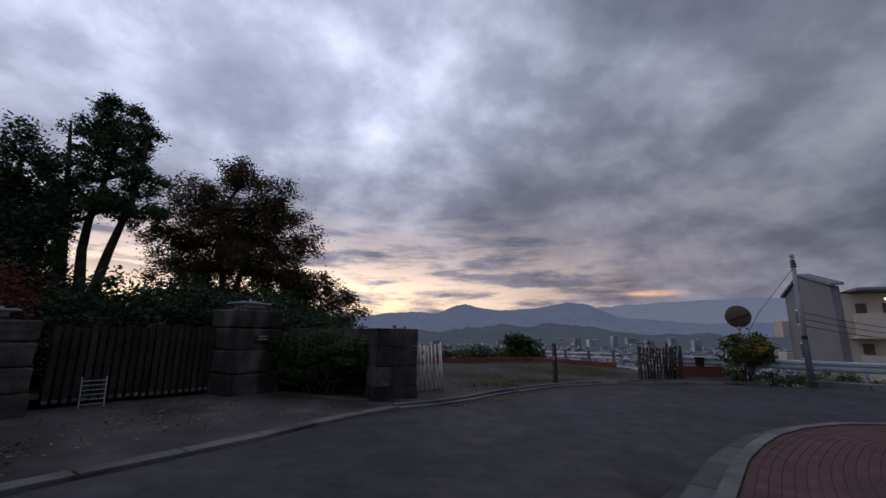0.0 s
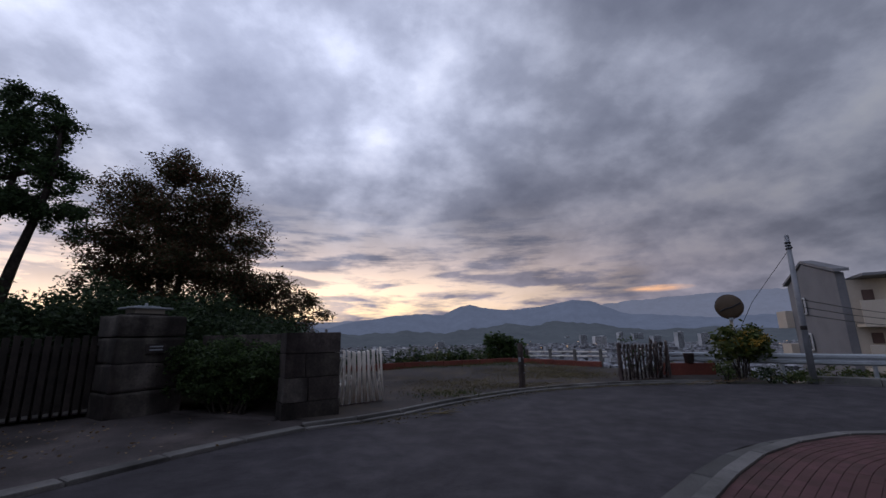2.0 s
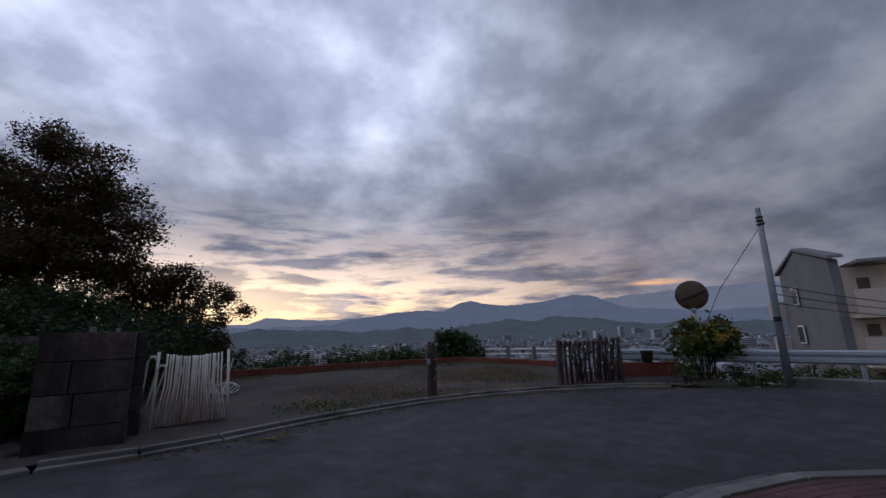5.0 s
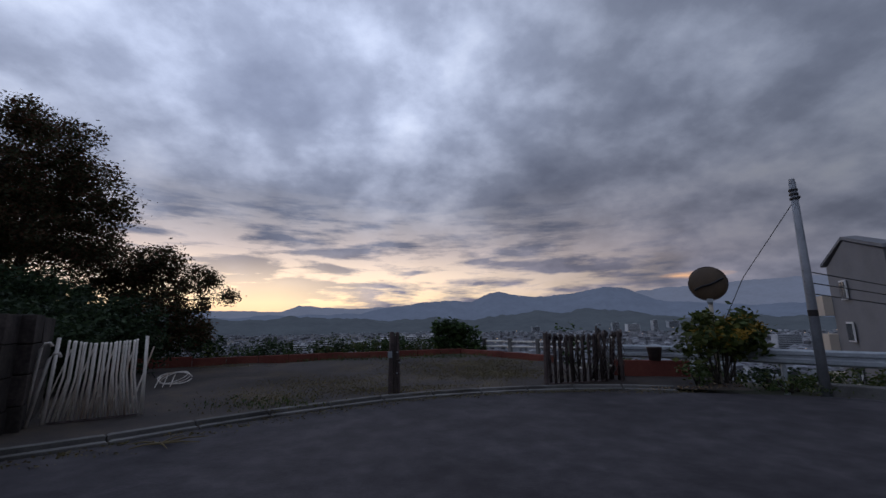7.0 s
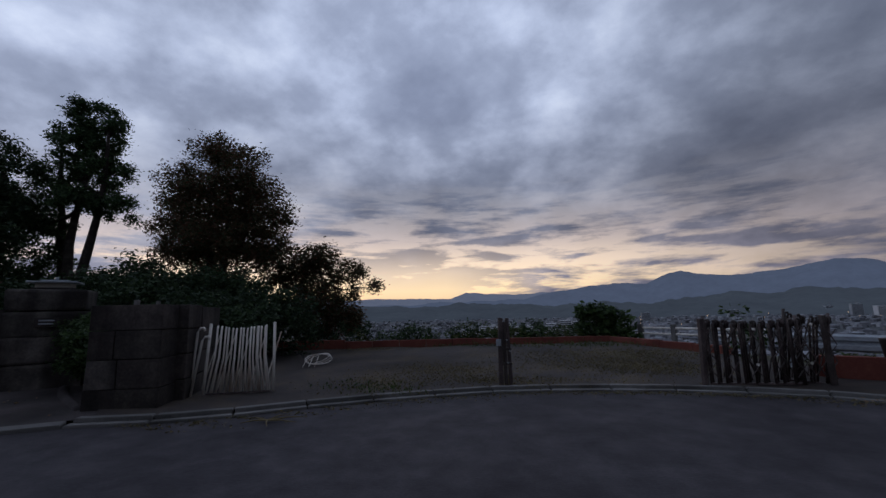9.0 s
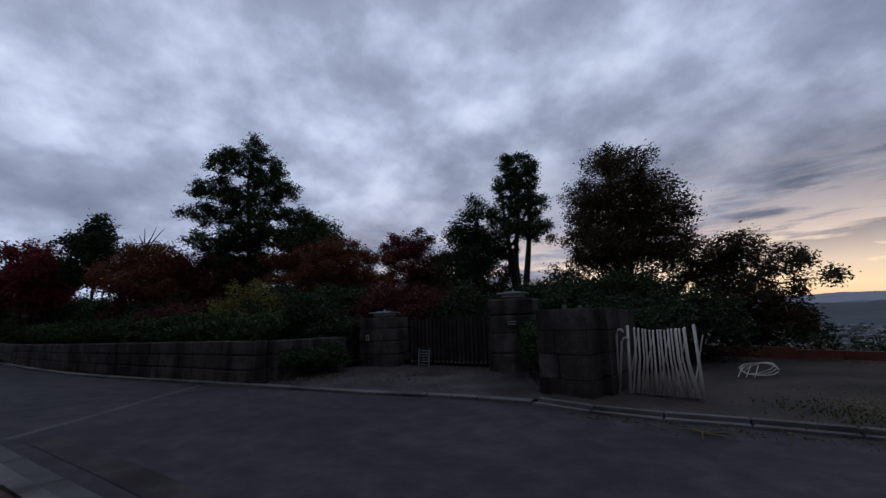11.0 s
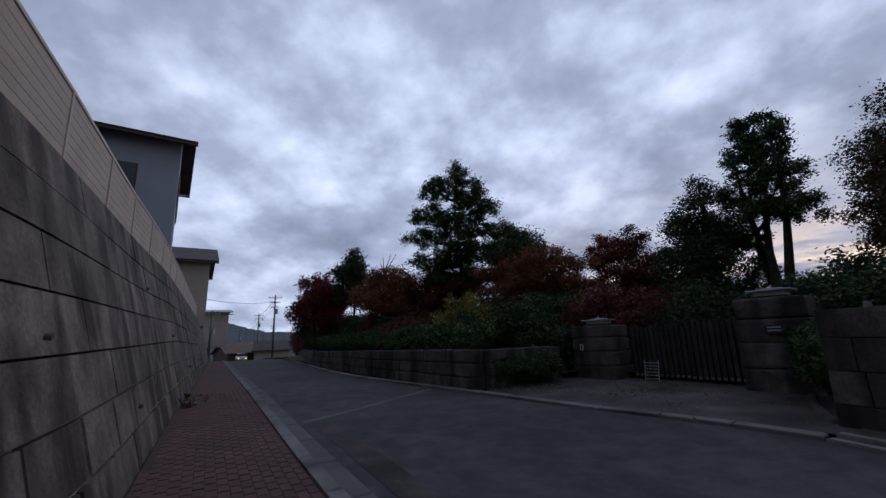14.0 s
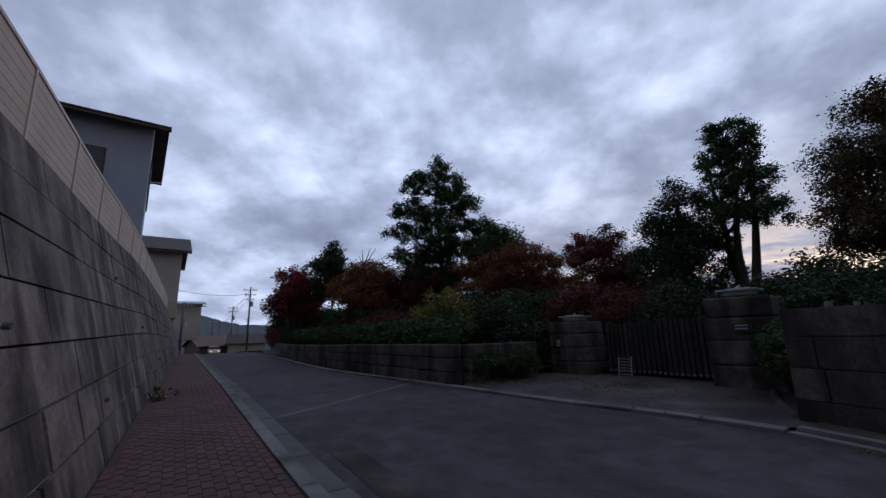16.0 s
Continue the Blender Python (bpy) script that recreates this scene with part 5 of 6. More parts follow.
# clipped hedge on the low wall and azaleas by the gate
for i in range(14):
    t = i / 13
    x, y = -10.7 - 13 * t, -9.0 - 9.9 * t
    shrub("hedge_bush", x, y, "low clipped dark green hedge bush on the wall", "hedge", [(0, 0, 1.35, 0.85, 0.75, 0.42)], 0.055, M_HEDGE, 80 + i, 60, 22, 0.07, "hedge bushes", 4)
shrub("azalea_bush", -7.0, -2.82, "clipped green azalea bush before the stone wall", "shrub", [(-0.75, 0.3, 1.02, 0.75, 0.5, 0.42), (0.0, 0.0, 1.0, 0.8, 0.5, 0.45), (0.75, -0.3, 0.98, 0.75, 0.45, 0.42), (0, 0, 0.6, 1.2, 0.45, 0.35)], 0.036, M_HEDGE, 101, 210, 34, 0.06, "azalea bushes", 9)
shrub("azalea_bush", -10.75, -7.65, "low clipped green azalea bush beside the pillar", "shrub", [(-0.35, 0.5, 0.5, 0.55, 0.6, 0.32), (0.35, -0.5, 0.5, 0.55, 0.6, 0.32), (0, 0, 0.48, 0.6, 0.6, 0.3)], 0.036, M_HEDGE, 103, 210, 34, 0.06, "azalea bushes", 7)
# shrubs along the lot's back edge and round the mirror
shrub("goldenrod_shrub", 6.75, -0.85, "yellow-flowering weedy shrub round the mirror pole", "shrub", [(0, 0, 1.25, 0.65, 0.5, 0.4), (-0.45, -0.1, 0.95, 0.5, 0.4, 0.35), (0.55, 0.1, 1.0, 0.6, 0.45, 0.45), (0.9, 0.3, 1.3, 0.5, 0.4, 0.35)], 0.095, M_ASTER, 105, 60, 18, 0.11, "", 14)
bloom = clumps([(0.05, -0.25, 1.15, 0.45, 0.35, 0.3), (0.6, 0, 1.25, 0.5, 0.4, 0.3), (-0.3, -0.2, 1.1, 0.4, 0.3, 0.25), (0.95, 0.2, 1.1, 0.35, 0.3, 0.25)], 48, 16, 0.06, 106, 0.3)
bl_ob = leaves("flowers", bloom, 0.05, M_BLOOM, [o for o in bpy.data.objects if o.name.startswith("goldenrod_shrub")][0], 106, 0.6)
tagged(bl_ob, "drooping sprays of yellow flowers", kind="stuff")
shrub("weed_clump", 6.1, -0.95, "low dark green weeds under the shrub", "weeds", [(0, 0, 0.35, 0.5, 0.35, 0.32), (0.9, 0.3, 0.25, 0.5, 0.3, 0.22)], 0.05, M_WEED, 107, 60, 18, 0.07, "weed clumps", 6)
shrub("weed_clump", 7.5, -1.55, "grassy weeds along the kerb", "weeds", [(0, 0, 0.2, 0.7, 0.25, 0.2), (0.8, 0.25, 0.18, 0.6, 0.25, 0.18)], 0.05, M_WEED, 108, 60, 16, 0.07, "weed clumps", 6)
for i, (x, y, h) in enumerate([(7.3, 1.0, 0.6), (8.3, -0.4, 0.55), (9.3, -1.5, 0.6), (10.2, -2.9, 0.55), (6.3, 2.1, 0.6)]):
    shrub("weed_clump", x, y, "rank grass and weeds behind the guard rail", "weeds", [(0, 0, h * 0.5, 0.75, 0.6, h * 0.5), (0.5, -0.5, h * 0.4, 0.6, 0.6, h * 0.4)], 0.05, (M_WEED, M_DARKLEAF)[i % 2], 170 + i, 60, 20, 0.08, "weed clumps", 6, base=hill(x, y))
shrub("fig_shrub", 2.2, 8.0, "broad-leaved green shrub behind the lot", "shrub", [(0, 0, 0.95, 0.75, 0.5, 0.4), (-0.5, 0, 1.15, 0.5, 0.4, 0.3), (0.6, 0, 0.8, 0.65, 0.4, 0.35), (-0.2, 0, 0.5, 0.8, 0.45, 0.4), (0.7, 0, 0.4, 0.7, 0.4, 0.35)], 0.11, M_HEDGE, 109, 60, 14, 0.1, "", 10)
for i, (x, y, w, h, mt) in enumerate([(-2.6, 6.5, 0.9, 0.75, M_WEED), (-1.0, 7.0, 0.8, 0.7, M_WEED), (-4.3, 5.9, 0.8, 0.7, M_HEDGE), (-6.4, 5.2, 0.9, 1.0, M_DARKLEAF), (-8.2, 5.0, 1.1, 1.0, M_DARKLEAF), (0.9, 7.6, 0.8, 0.6, M_WEED), (-0.1, 7.3, 0.8, 0.7, M_HEDGE), (4.05, 0.4, 0.36, 1.35, M_HEDGE)]):
    shrub("weed_clump", x, y, "ragged green weeds at the edge of the slope" if i < 7 else "green plant behind the folded gate", "weeds", [(0, 0, h * 0.6, w, w * 0.6, h * 0.5)], 0.06, mt, 120 + i, 45, 16, 0.08, "weed clumps", 5)
rs = random.Random(66)
for i in range(13):
    t = i / 12
    x, y = -6.0 + 8.6 * t, 5.15 + 3.0 * t + rs.uniform(-0.1, 0.4)
    h, w = rs.uniform(0.45, 0.95), rs.uniform(0.45, 0.85)
    shrub("weed_clump", x, y, "tangled green weeds behind the low brick wall", "weeds", [(0, 0, h * 0.6, w, w * 0.6, h * 0.5), (w * 0.5, 0.1, h * 0.4, w * 0.6, w * 0.5, h * 0.4)], 0.055, (M_WEED, M_HEDGE, M_DARKLEAF)[i % 3], 150 + i, 45, 18, 0.08, "weed clumps", 5)
shrub("weed_clump", 2.75, -7.45, "green weeds at the foot of the retaining wall", "weeds", [(0, 0, 0.2, 0.25, 0.35, 0.16)], 0.05, M_WEED, 140, 120, 16, 0.05, "weed clumps", 5, base=G(2.75, -7.45) + 0.08)
shrub("weed_clump", -7.6, -14.75, "dry weeds at the foot of the retaining wall", "weeds", [(0, 0, 0.15, 0.4, 0.3, 0.15)], 0.05, M_DRY, 141, 120, 14, 0.05, "weed clumps", 5, base=G(-7.6, -14.75) + 0.08)

# grass tufts and fallen leaves on the lot, forecourt and kerbs
rg = np.random.RandomState(5)


def scatter(name, boxes, mat, size, seed, label, lift=0.07, hgt=0.05, flat=2.5):
    pts = []
    for cx, cy, sx, sy, n in boxes:
        xy = np.c_[rg.normal(cx, sx, n), rg.normal(cy, sy, n)]
        pts += [(x, y, G(x, y) + lift + abs(rg.normal(0, hgt))) for x, y in xy]
    return tagged(leaves(name, pts, size, mat, None, seed, flat), label, "litter", kind="stuff")


scatter("dry_grass", [(-2.4, -1.0, 0.6, 0.5, 1600), (1.4, 2.8, 1.2, 1.0, 5200), (-1.5, 0.6, 0.9, 0.5, 2200), (-0.6, -0.4, 0.7, 0.25, 1500), (2.4, 1.4, 0.8, 0.5, 3500), (3.0, 3.6, 0.7, 0.8, 3000), (0.6, -0.1, 1.0, 0.10, 400), (-5.0, 4.2, 0.8, 0.4, 700)], M_DRY, 0.019, 1, "tufts of dry yellow grass on the gravel", 0.06, 0.022, 0.9)
edge_boxes = [(x, y - 0.12, 0.32, 0.07, 130) for x, y in resample([p for p in FAR if -4.6 < p[0] < 5.6], 0.6)]
scatter("edge_straw", edge_boxes, M_DRY, 0.02, 4, "pale straw and grit gathered along the road edge", 0.012, 0.006, 0.15)
scatter("weed_grass", [(-2.4, -1.6, 0.5, 0.2, 260), (1.8, 5.8, 1.2, 0.4, 900), (7.9, -1.75, 0.5, 0.3, 700), (-2.0, 5.4, 1.6, 0.3, 800)], M_WEED, 0.03, 2, "short green weeds along the edges")
scatter("fallen_leaves", [(-9.3, -5.3, 0.7, 0.9, 260), (-9.9, -7.6, 0.3, 0.4, 160), (-7.9, -4.9, 0.9, 0.9, 60), (5.9, -1.15, 0.7, 0.15, 160)], M_LITTER, 0.03, 3, "scattered pale fallen leaves", 0.065, 0.004, 0.15)

# ---------------------------------------------------------------- houses on the terrace


def window(parent, m, w, h, name="window"):
    f = part(name, box(w, 0.05, h, 0.006, (0, 0, 0)), M_TRIM, parent, "dark brown window frame")
    f.matrix_basis = m
    part("pane", box(w - 0.14, 0.02, h - 0.14, 0.0, (0, -0.03, 0.07)), M_GLASS, f)
    return f


def house(x, y, z, yaw, lx, ly, h, wallmat, label, roofmat=M_ROOF, over=0.6, rise=1.3):
    """Gabled house; local -y is the gable side, local x runs along it."""
    t = thing("house", pose(x, y, z, 0, 0, yaw), label, "house", "houses")
    part("wall", box(lx, ly, h, 0.02), wallmat, t)
    g = bmesh.new()
    v = [g.verts.new(c) for c in [(-lx / 2, -ly / 2, h), (lx / 2, -ly / 2, h), (0, -ly / 2, h + rise), (-lx / 2, ly / 2, h), (lx / 2, ly / 2, h), (0, ly / 2, h + rise)]]
    for f in ((0, 1, 2), (3, 5, 4), (0, 2, 5, 3), (1, 4, 5, 2)):
        g.faces.new([v[i] for i in f])
    part("gable", g, wallmat, t)
    for s in (-1, 1):
        L = math.hypot(lx / 2 + over, rise * (1 + 2 * over / lx))
        ang = math.atan2(rise, lx / 2)
        b = box(L, ly + 2 * over, 0.12, 0.01, (0, 0, 0))
        m = Matrix.Translation((0, 0, h + rise + 0.04)) @ Matrix.Rotation(s * ang, 4, "Y") @ Matrix.Translation((s * L / 2, 0, -0.02))
        bmesh.ops.transform(b, matrix=m, verts=b.verts[:])
        part("roof", b, roofmat, t)
        b = box(L, 0.05, 0.26, 0.006, (0, -ly / 2 - over - 0.02, -0.14))
        bmesh.ops.transform(b, matrix=m, verts=b.verts[:])
        part("barge_board", b, M_CREAM, t, "pale barge board")
    for s in (-1, 1):
        part("gutter", tube([(s * (lx / 2 + over), -ly / 2 - over, h - 0.28), (s * (lx / 2 + over), ly / 2 + over, h - 0.28)], 0.06, 8), M_TRIM, t)
    return t


h1 = house(-14.9, -26.9, 5.2, 42, 6.5, 7.0, 5.6, M_SIDING, "two-storey grey-sided house with dark overhanging roof")
for k, (xx, zz_) in enumerate(((3.6, 3.3), (3.6, 2.5), (-1.0, 0.6))):
    window(h1, Matrix.Translation((3.28, (-1.2, 1.4, -2.6)[k], zz_)) @ Matrix.Rotation(radians(90), 4, "Z"), 1.2, 1.7)
for k in range(2):
    window(h1, Matrix.Translation((-1.5 + 3 * k, 3.53, 3.1)) @ Matrix.Rotation(radians(180), 4, "Z"), 1.3, 1.3)
h2 = house(-29.3, -36.2, 3.2, 40, 8.0, 7.0, 5.2, M_CREAM, "cream two-storey house with a hipped dark roof", rise=1.6)
for k in range(2):
    window(h2, Matrix.Translation((-1.5 + 3 * k, 3.53, 2.9)) @ Matrix.Rotation(radians(180), 4, "Z"), 1.3, 1.2)
house(-51.5, -49.5, 1.6, 40, 7.0, 6.0, 4.6, M_CREAM, "cream house with a flat grey roof further up the road", M_STEEL, 0.5, 0.5)
house(-88, -69, -2.4, 55, 9, 7, 2.8, M_DOOR, "low house with a yellowish tiled roof at the road's end", M_DOOR, 0.6, 2.0)
house(-86, -59, -2.4, 30, 9, 7, 3.2, M_APT2, "low brown-roofed house at the road's end", M_ROOF, 0.6, 1.8)
house(-58, -33, 0.3, 30, 9, 7, 3.0, M_APT2, "pale-walled house behind the garden trees", M_ROOF, 0.6, 1.5)

# poles along the uphill road


def street_pole(x, y, h, arms, label, lean=0.0):
    t = thing("street_pole", pose(x, y, G(x, y), 0, lean, 118), label, "utility pole", "street poles")
    part("shaft", tube([(0, 0, 0), (0, 0, h)], [0.17, 0.1], 12), M_CPOLE, t, smooth=True)
    for k in range(arms):
        z = h - 0.5 - 0.75 * k
        part("cross_arm", box(2.0 - 0.4 * k, 0.09, 0.09, 0.01, (0, 0, z)), M_STEEL, t)
        for s in (-0.85, -0.4, 0.4, 0.85):
            part("insulator", tube([(s * (1 - 0.2 * k), 0, z + 0.09), (s * (1 - 0.2 * k), 0, z + 0.27)], 0.045, 8), M_WHITE, t)
    part("transformer", tube([(0.28, 0, h - 3.0), (0.28, 0, h - 2.2)], 0.2, 12), M_STEEL, t)
    return t


POLES = [(-59.6, -43.5, 10.0, 3), (-83.7, -61.4, 10.3, 2), (-111, -74, 10.2, 2), (-34, -37.3, 7.2, 1), (-47.5, -45.0, 6.5, 1), (-98.6, -76, 8.8, 1)]
for k, (x, y, h, a) in enumerate(POLES):
    street_pole(x, y, h, a, ("tall concrete utility pole with cross-arms", "concrete utility pole up the road")[k > 0])
for k, (p, q, zz_) in enumerate([(0, 1, 0.3), (0, 1, 1.1), (1, 2, 0.3), (3, 0, 1.0), (3, 4, 0.4), (0, 5, 0.9), (0, 5, 2.0)]):
    a, b = POLES[p], POLES[q]
    za, zb = G(a[0], a[1]) + a[2] - zz_, G(b[0], b[1]) + b[2] - zz_
    pts = [(a[0] + (b[0] - a[0]) * t, a[1] + (b[1] - a[1]) * t, za + (zb - za) * t - 2.2 * t * (1 - t)) for t in [i / 8 for i in range(9)]]
    tagged(part("overhead_wire", tube(pts, 0.022, 5), M_WIRE, None), "black overhead cable strung between the poles", "cable", "overhead cables")
# parked car far up the road
cx, cy = -65.0, -52.3
car = thing("car", pose(cx, cy, G(cx, cy) + 0.02, 0, 0, 128), "small pale parked car with its headlamps lit", "car")
part("body", box(1.6, 3.8, 0.62, 0.15, (0, 0, 0.28)), M_WHITE, car)
part("cabin", box(1.4, 2.1, 0.55, 0.2, (0, 0.2, 0.86)), M_GLASS, car)
for sx in (-0.72, 0.72):
    for sy in (-1.2, 1.2):
        part("wheel", tube([(sx - 0.09, sy, 0.3), (sx + 0.09, sy, 0.3)], 0.3, 14), M_WIRE, car)
    part("headlight", box(0.26, 0.05, 0.13, 0.02, (sx * 0.75, -1.92, 0.55)), M_LAMPW, car, "lit headlamp")

# ---------------------------------------------------------------- apartment house below the bend
apt = thing("apartment_building", pose(26.5, 9.8, 5.3, 0, 0, -33) @ Matrix.Diagonal((1.5, 1.5, 1.5, 1)) @ Matrix.Translation((-22.22, -20.7, -5.75)), "three-storey grey and beige apartment house with lit corridors", "apartment building")
A0, A1 = Vector((22.22, 20.7, 0)), Vector((22.3, 26.3, 0))
cor = Vector((0.985, -0.17, 0))
BASE, EAVE = -6.2, 5.75
dep = cor * 29.5


def prism(pts, run):
    n = len(pts)
    v2 = [(a + run.x, b + run.y, c) for a, b, c in pts]
    return pts + v2, [tuple(range(n)), tuple(reversed(range(n, 2 * n)))] + [(i, i + n, (i + 1) % n + n, (i + 1) % n) for i in range(n)]


gable = [(A0.x, A0.y, BASE), (A1.x, A1.y, BASE), (A1.x, A1.y, EAVE - 0.1), (22.25, 23.9, EAVE + 0.85), (A0.x, A0.y, EAVE)]
mesh_ob("end_wall", *prism(gable, cor * 0.3), M_APT, apt)
s0 = cor * 0.3
body = [(A0.x + s0.x, A0.y + s0.y + 0.02, BASE), (A1.x + s0.x, A1.y + s0.y, BASE), (A1.x + s0.x, A1.y + s0.y, EAVE - 0.35), (A0.x + s0.x, A0.y + s0.y + 0.02, EAVE - 0.35)]
mesh_ob("body", *prism(body, dep), M_APT2, apt)
nrm = Vector((cor.y, -cor.x, 0))
# roof slabs: two pitched ones over the end wall, a thin flat one over the corridors
rf = bmesh.new()
for a, b in (((22.05, 20.3, EAVE + 0.02), (22.2, 23.9, EAVE + 0.92)), ((22.2, 23.9, EAVE + 0.92), (22.15, 26.5, EAVE - 0.02))):
    a, b = Vector(a), Vector(b)
    q = [a, b, b + cor * 0.5, a + cor * 0.5]
    lo = [rf.verts.new(p) for p in q]
    hi = [rf.verts.new(p + Vector((0, 0, 0.13))) for p in q]
    rf.faces.new(lo[::-1])
    rf.faces.new(hi)
    for i in range(4):
        rf.faces.new((lo[i], lo[(i + 1) % 4], hi[(i + 1) % 4], hi[i]))
part("roof", rf, M_APT, apt)
mrot = Matrix.Rotation(math.atan2(cor.y, cor.x), 4, "Z")
c = A0 + cor * 15.3 + nrm * -1.9
part("corridor_roof", box(29.5, 6.4, 0.12, 0.01, (c.x, c.y, EAVE - 0.32), rot=mrot), M_APT, apt)
FL = 1.82
for f in range(6):
    z = EAVE - 0.42 - FL * (f + 1)
    if z < BASE:
        continue
    # sash windows in the end wall
    w = part("window", box(0.06, 0.62, 0.86, 0.01, (22.17, 24.45, z + 0.55)), M_SASH, apt, "white sash window")
    part("pane", box(0.03, 0.22, 0.72, 0.0, (22.13, 24.31, z + 0.62)), M_GLASS, w)
    part("pane", box(0.03, 0.22, 0.72, 0.0, (22.13, 24.59, z + 0.62)), M_GLASS, w)
    # balcony on the valley side
    part("balcony", box(1.9, 1.3, 0.95, 0.02, (22.9, 26.95, z - 0.12)), M_APT2, apt, "beige balcony parapet")
    part("balcony_door", box(1.2, 0.06, 1.45, 0.01, (23.2, 26.33, z + 0.05)), M_GLASS, apt)
    # open corridor on the road side
    for seg in range(14):
        at = 0.35 + 2.1 * (seg + 0.5)
        c = A0 + cor * at + nrm * 1.05
        part("parapet", box(2.085, 0.1, 1.08, 0.01, (c.x, c.y, z - 0.16), rot=mrot), M_APT2, apt)
        c = A0 + cor * at + nrm * 0.5
        part("corridor_floor", box(2.1, 1.0, 0.12, 0.0, (c.x, c.y, z - 0.16), rot=mrot), M_APT2, apt)
        for off in (-0.5, 0.4):
            c = A0 + cor * (at + off) + nrm * 0.03
            part("corridor_window", box(0.36, 0.06, 0.44, 0.01, (c.x, c.y, z + 0.98), rot=mrot), M_TRIM, apt, "small dark corridor window")
        c = A0 + cor * (at + 0.85) + nrm * 0.03
        part("flat_door", box(0.36, 0.06, 1.35, 0.01, (c.x, c.y, z + 0.0), rot=mrot), M_DOOR, apt, "brown flat door")
        if seg in (0, 4) or (seg == 7 and f == 1):
            c = A0 + cor * (at + 0.3) + nrm * 0.55
            part("ceiling_lamp", box(0.24, 0.14, 0.07, 0.01, (c.x, c.y, z + FL - 0.28), rot=mrot), M_LAMP, apt, "lit corridor lamp")
c = A0 + cor * 4.4 + nrm * 1.2
part("downpipe", tube([(c.x, c.y, BASE), (c.x, c.y, EAVE - 0.5), (c.x + 0.2, c.y + 0.35, EAVE - 0.25)], 0.06, 8), M_SASH, apt, "white downpipe")
for k in range(3):
    z = 1.9 + 0.22 * k
    pts = [(7.8 + 20 * t, -2.05 + 6 * t, z + G(7.85, -2.05) - 0.5 * math.sin(math.pi * t) + 0.2 * t) for t in [i / 6 for i in range(7)]]
    tagged(part("service_cable", tube(pts, 0.012, 5), M_WIRE, None), "thin black service cable off the pole", "cable", "service cables")

# ---------------------------------------------------------------- valley: woods, town, hills
VAL = -48.0
rc = np.random.RandomState(8)


def polar(az, dist):
    a = math.radians(az - 15.5)
    return -math.sin(a) * dist, math.cos(a) * dist - 8


hv, hf, rv, rf_ = [], [], [], []


def town_house(x, y, w, d, h, yaw):
    c, s = math.cos(yaw), math.sin(yaw)
    b = len(hv)
    for zz in (VAL - 1, VAL + h):
        for a, e in ((-w, -d), (w, -d), (w, d), (-w, d)):
            hv.append((x + (a * c - e * s) / 2, y + (a * s + e * c) / 2, zz))
    hf.extend([(b, b + 1, b + 5, b + 4), (b + 1, b + 2, b + 6, b + 5), (b + 2, b + 3, b + 7, b + 6), (b + 3, b, b + 4, b + 7), (b + 4, b + 5, b + 6, b + 7)])
    o = len(rv)
    for a, e, zz in ((-w, -d, h), (w, -d, h), (w, d, h), (-w, d, h), (-w * 0.5, 0, h + d * 0.22), (w * 0.5, 0, h + d * 0.22)):
        k = 1.12 if zz == h else 1
        rv.append((x + (a * k * c - e * k * s) / 2, y + (a * k * s + e * k * c) / 2, VAL + zz))
    rf_.extend([(o, o + 1, o + 5, o + 4), (o + 2, o + 3, o + 4, o + 5), (o + 1, o + 2, o + 5), (o + 3, o, o + 4)])


for i in range(4200):
    az = rc.uniform(-62, 42)
    dist = 230 + 2400 * rc.uniform(0, 1) ** 1.5
    if az > 22 and dist < 700:
        continue
    x, y = polar(az, dist)
    town_house(x, y, rc.uniform(7, 15), rc.uniform(7, 11), rc.uniform(4.5, 8.5), rc.choice([0.2, 0.25, 1.77, 1.8, 0.9]))
tagged(mesh_ob("town_houses", hv, hf, M_CITY), "spread of small houses filling the valley", "houses", kind="stuff")
tagged(mesh_ob("town_roofs", rv, rf_, M_CITYROOF), "dark roofs of the houses in the valley", "roofs", kind="stuff")


def block(az, dist, w, d, floors, yaw, label, mat=M_TOWER):
    x, y = polar(az, dist)
    h = floors * 3.1
    t = thing("apartment_block", pose(x, y, VAL, 0, 0, yaw), label, "apartment block", "valley blocks")
    part("wall", box(w, d, h, 0.0), mat, t)
    part("roof_hut", box(w * 0.2, d * 0.5, 3.0, 0.0, (w * 0.2, 0, h)), mat, t)
    for f in range(floors):
        part("window_band", box(w * 0.92, 0.3, 1.3, 0.0, (0, -d / 2 - 0.05, f * 3.1 + 1.0)), M_GLASS, t)
        part("balcony_band", box(w * 0.94, 0.9, 0.9, 0.0, (0, -d / 2 - 0.4, f * 3.1 - 0.1)), mat, t)
    return t


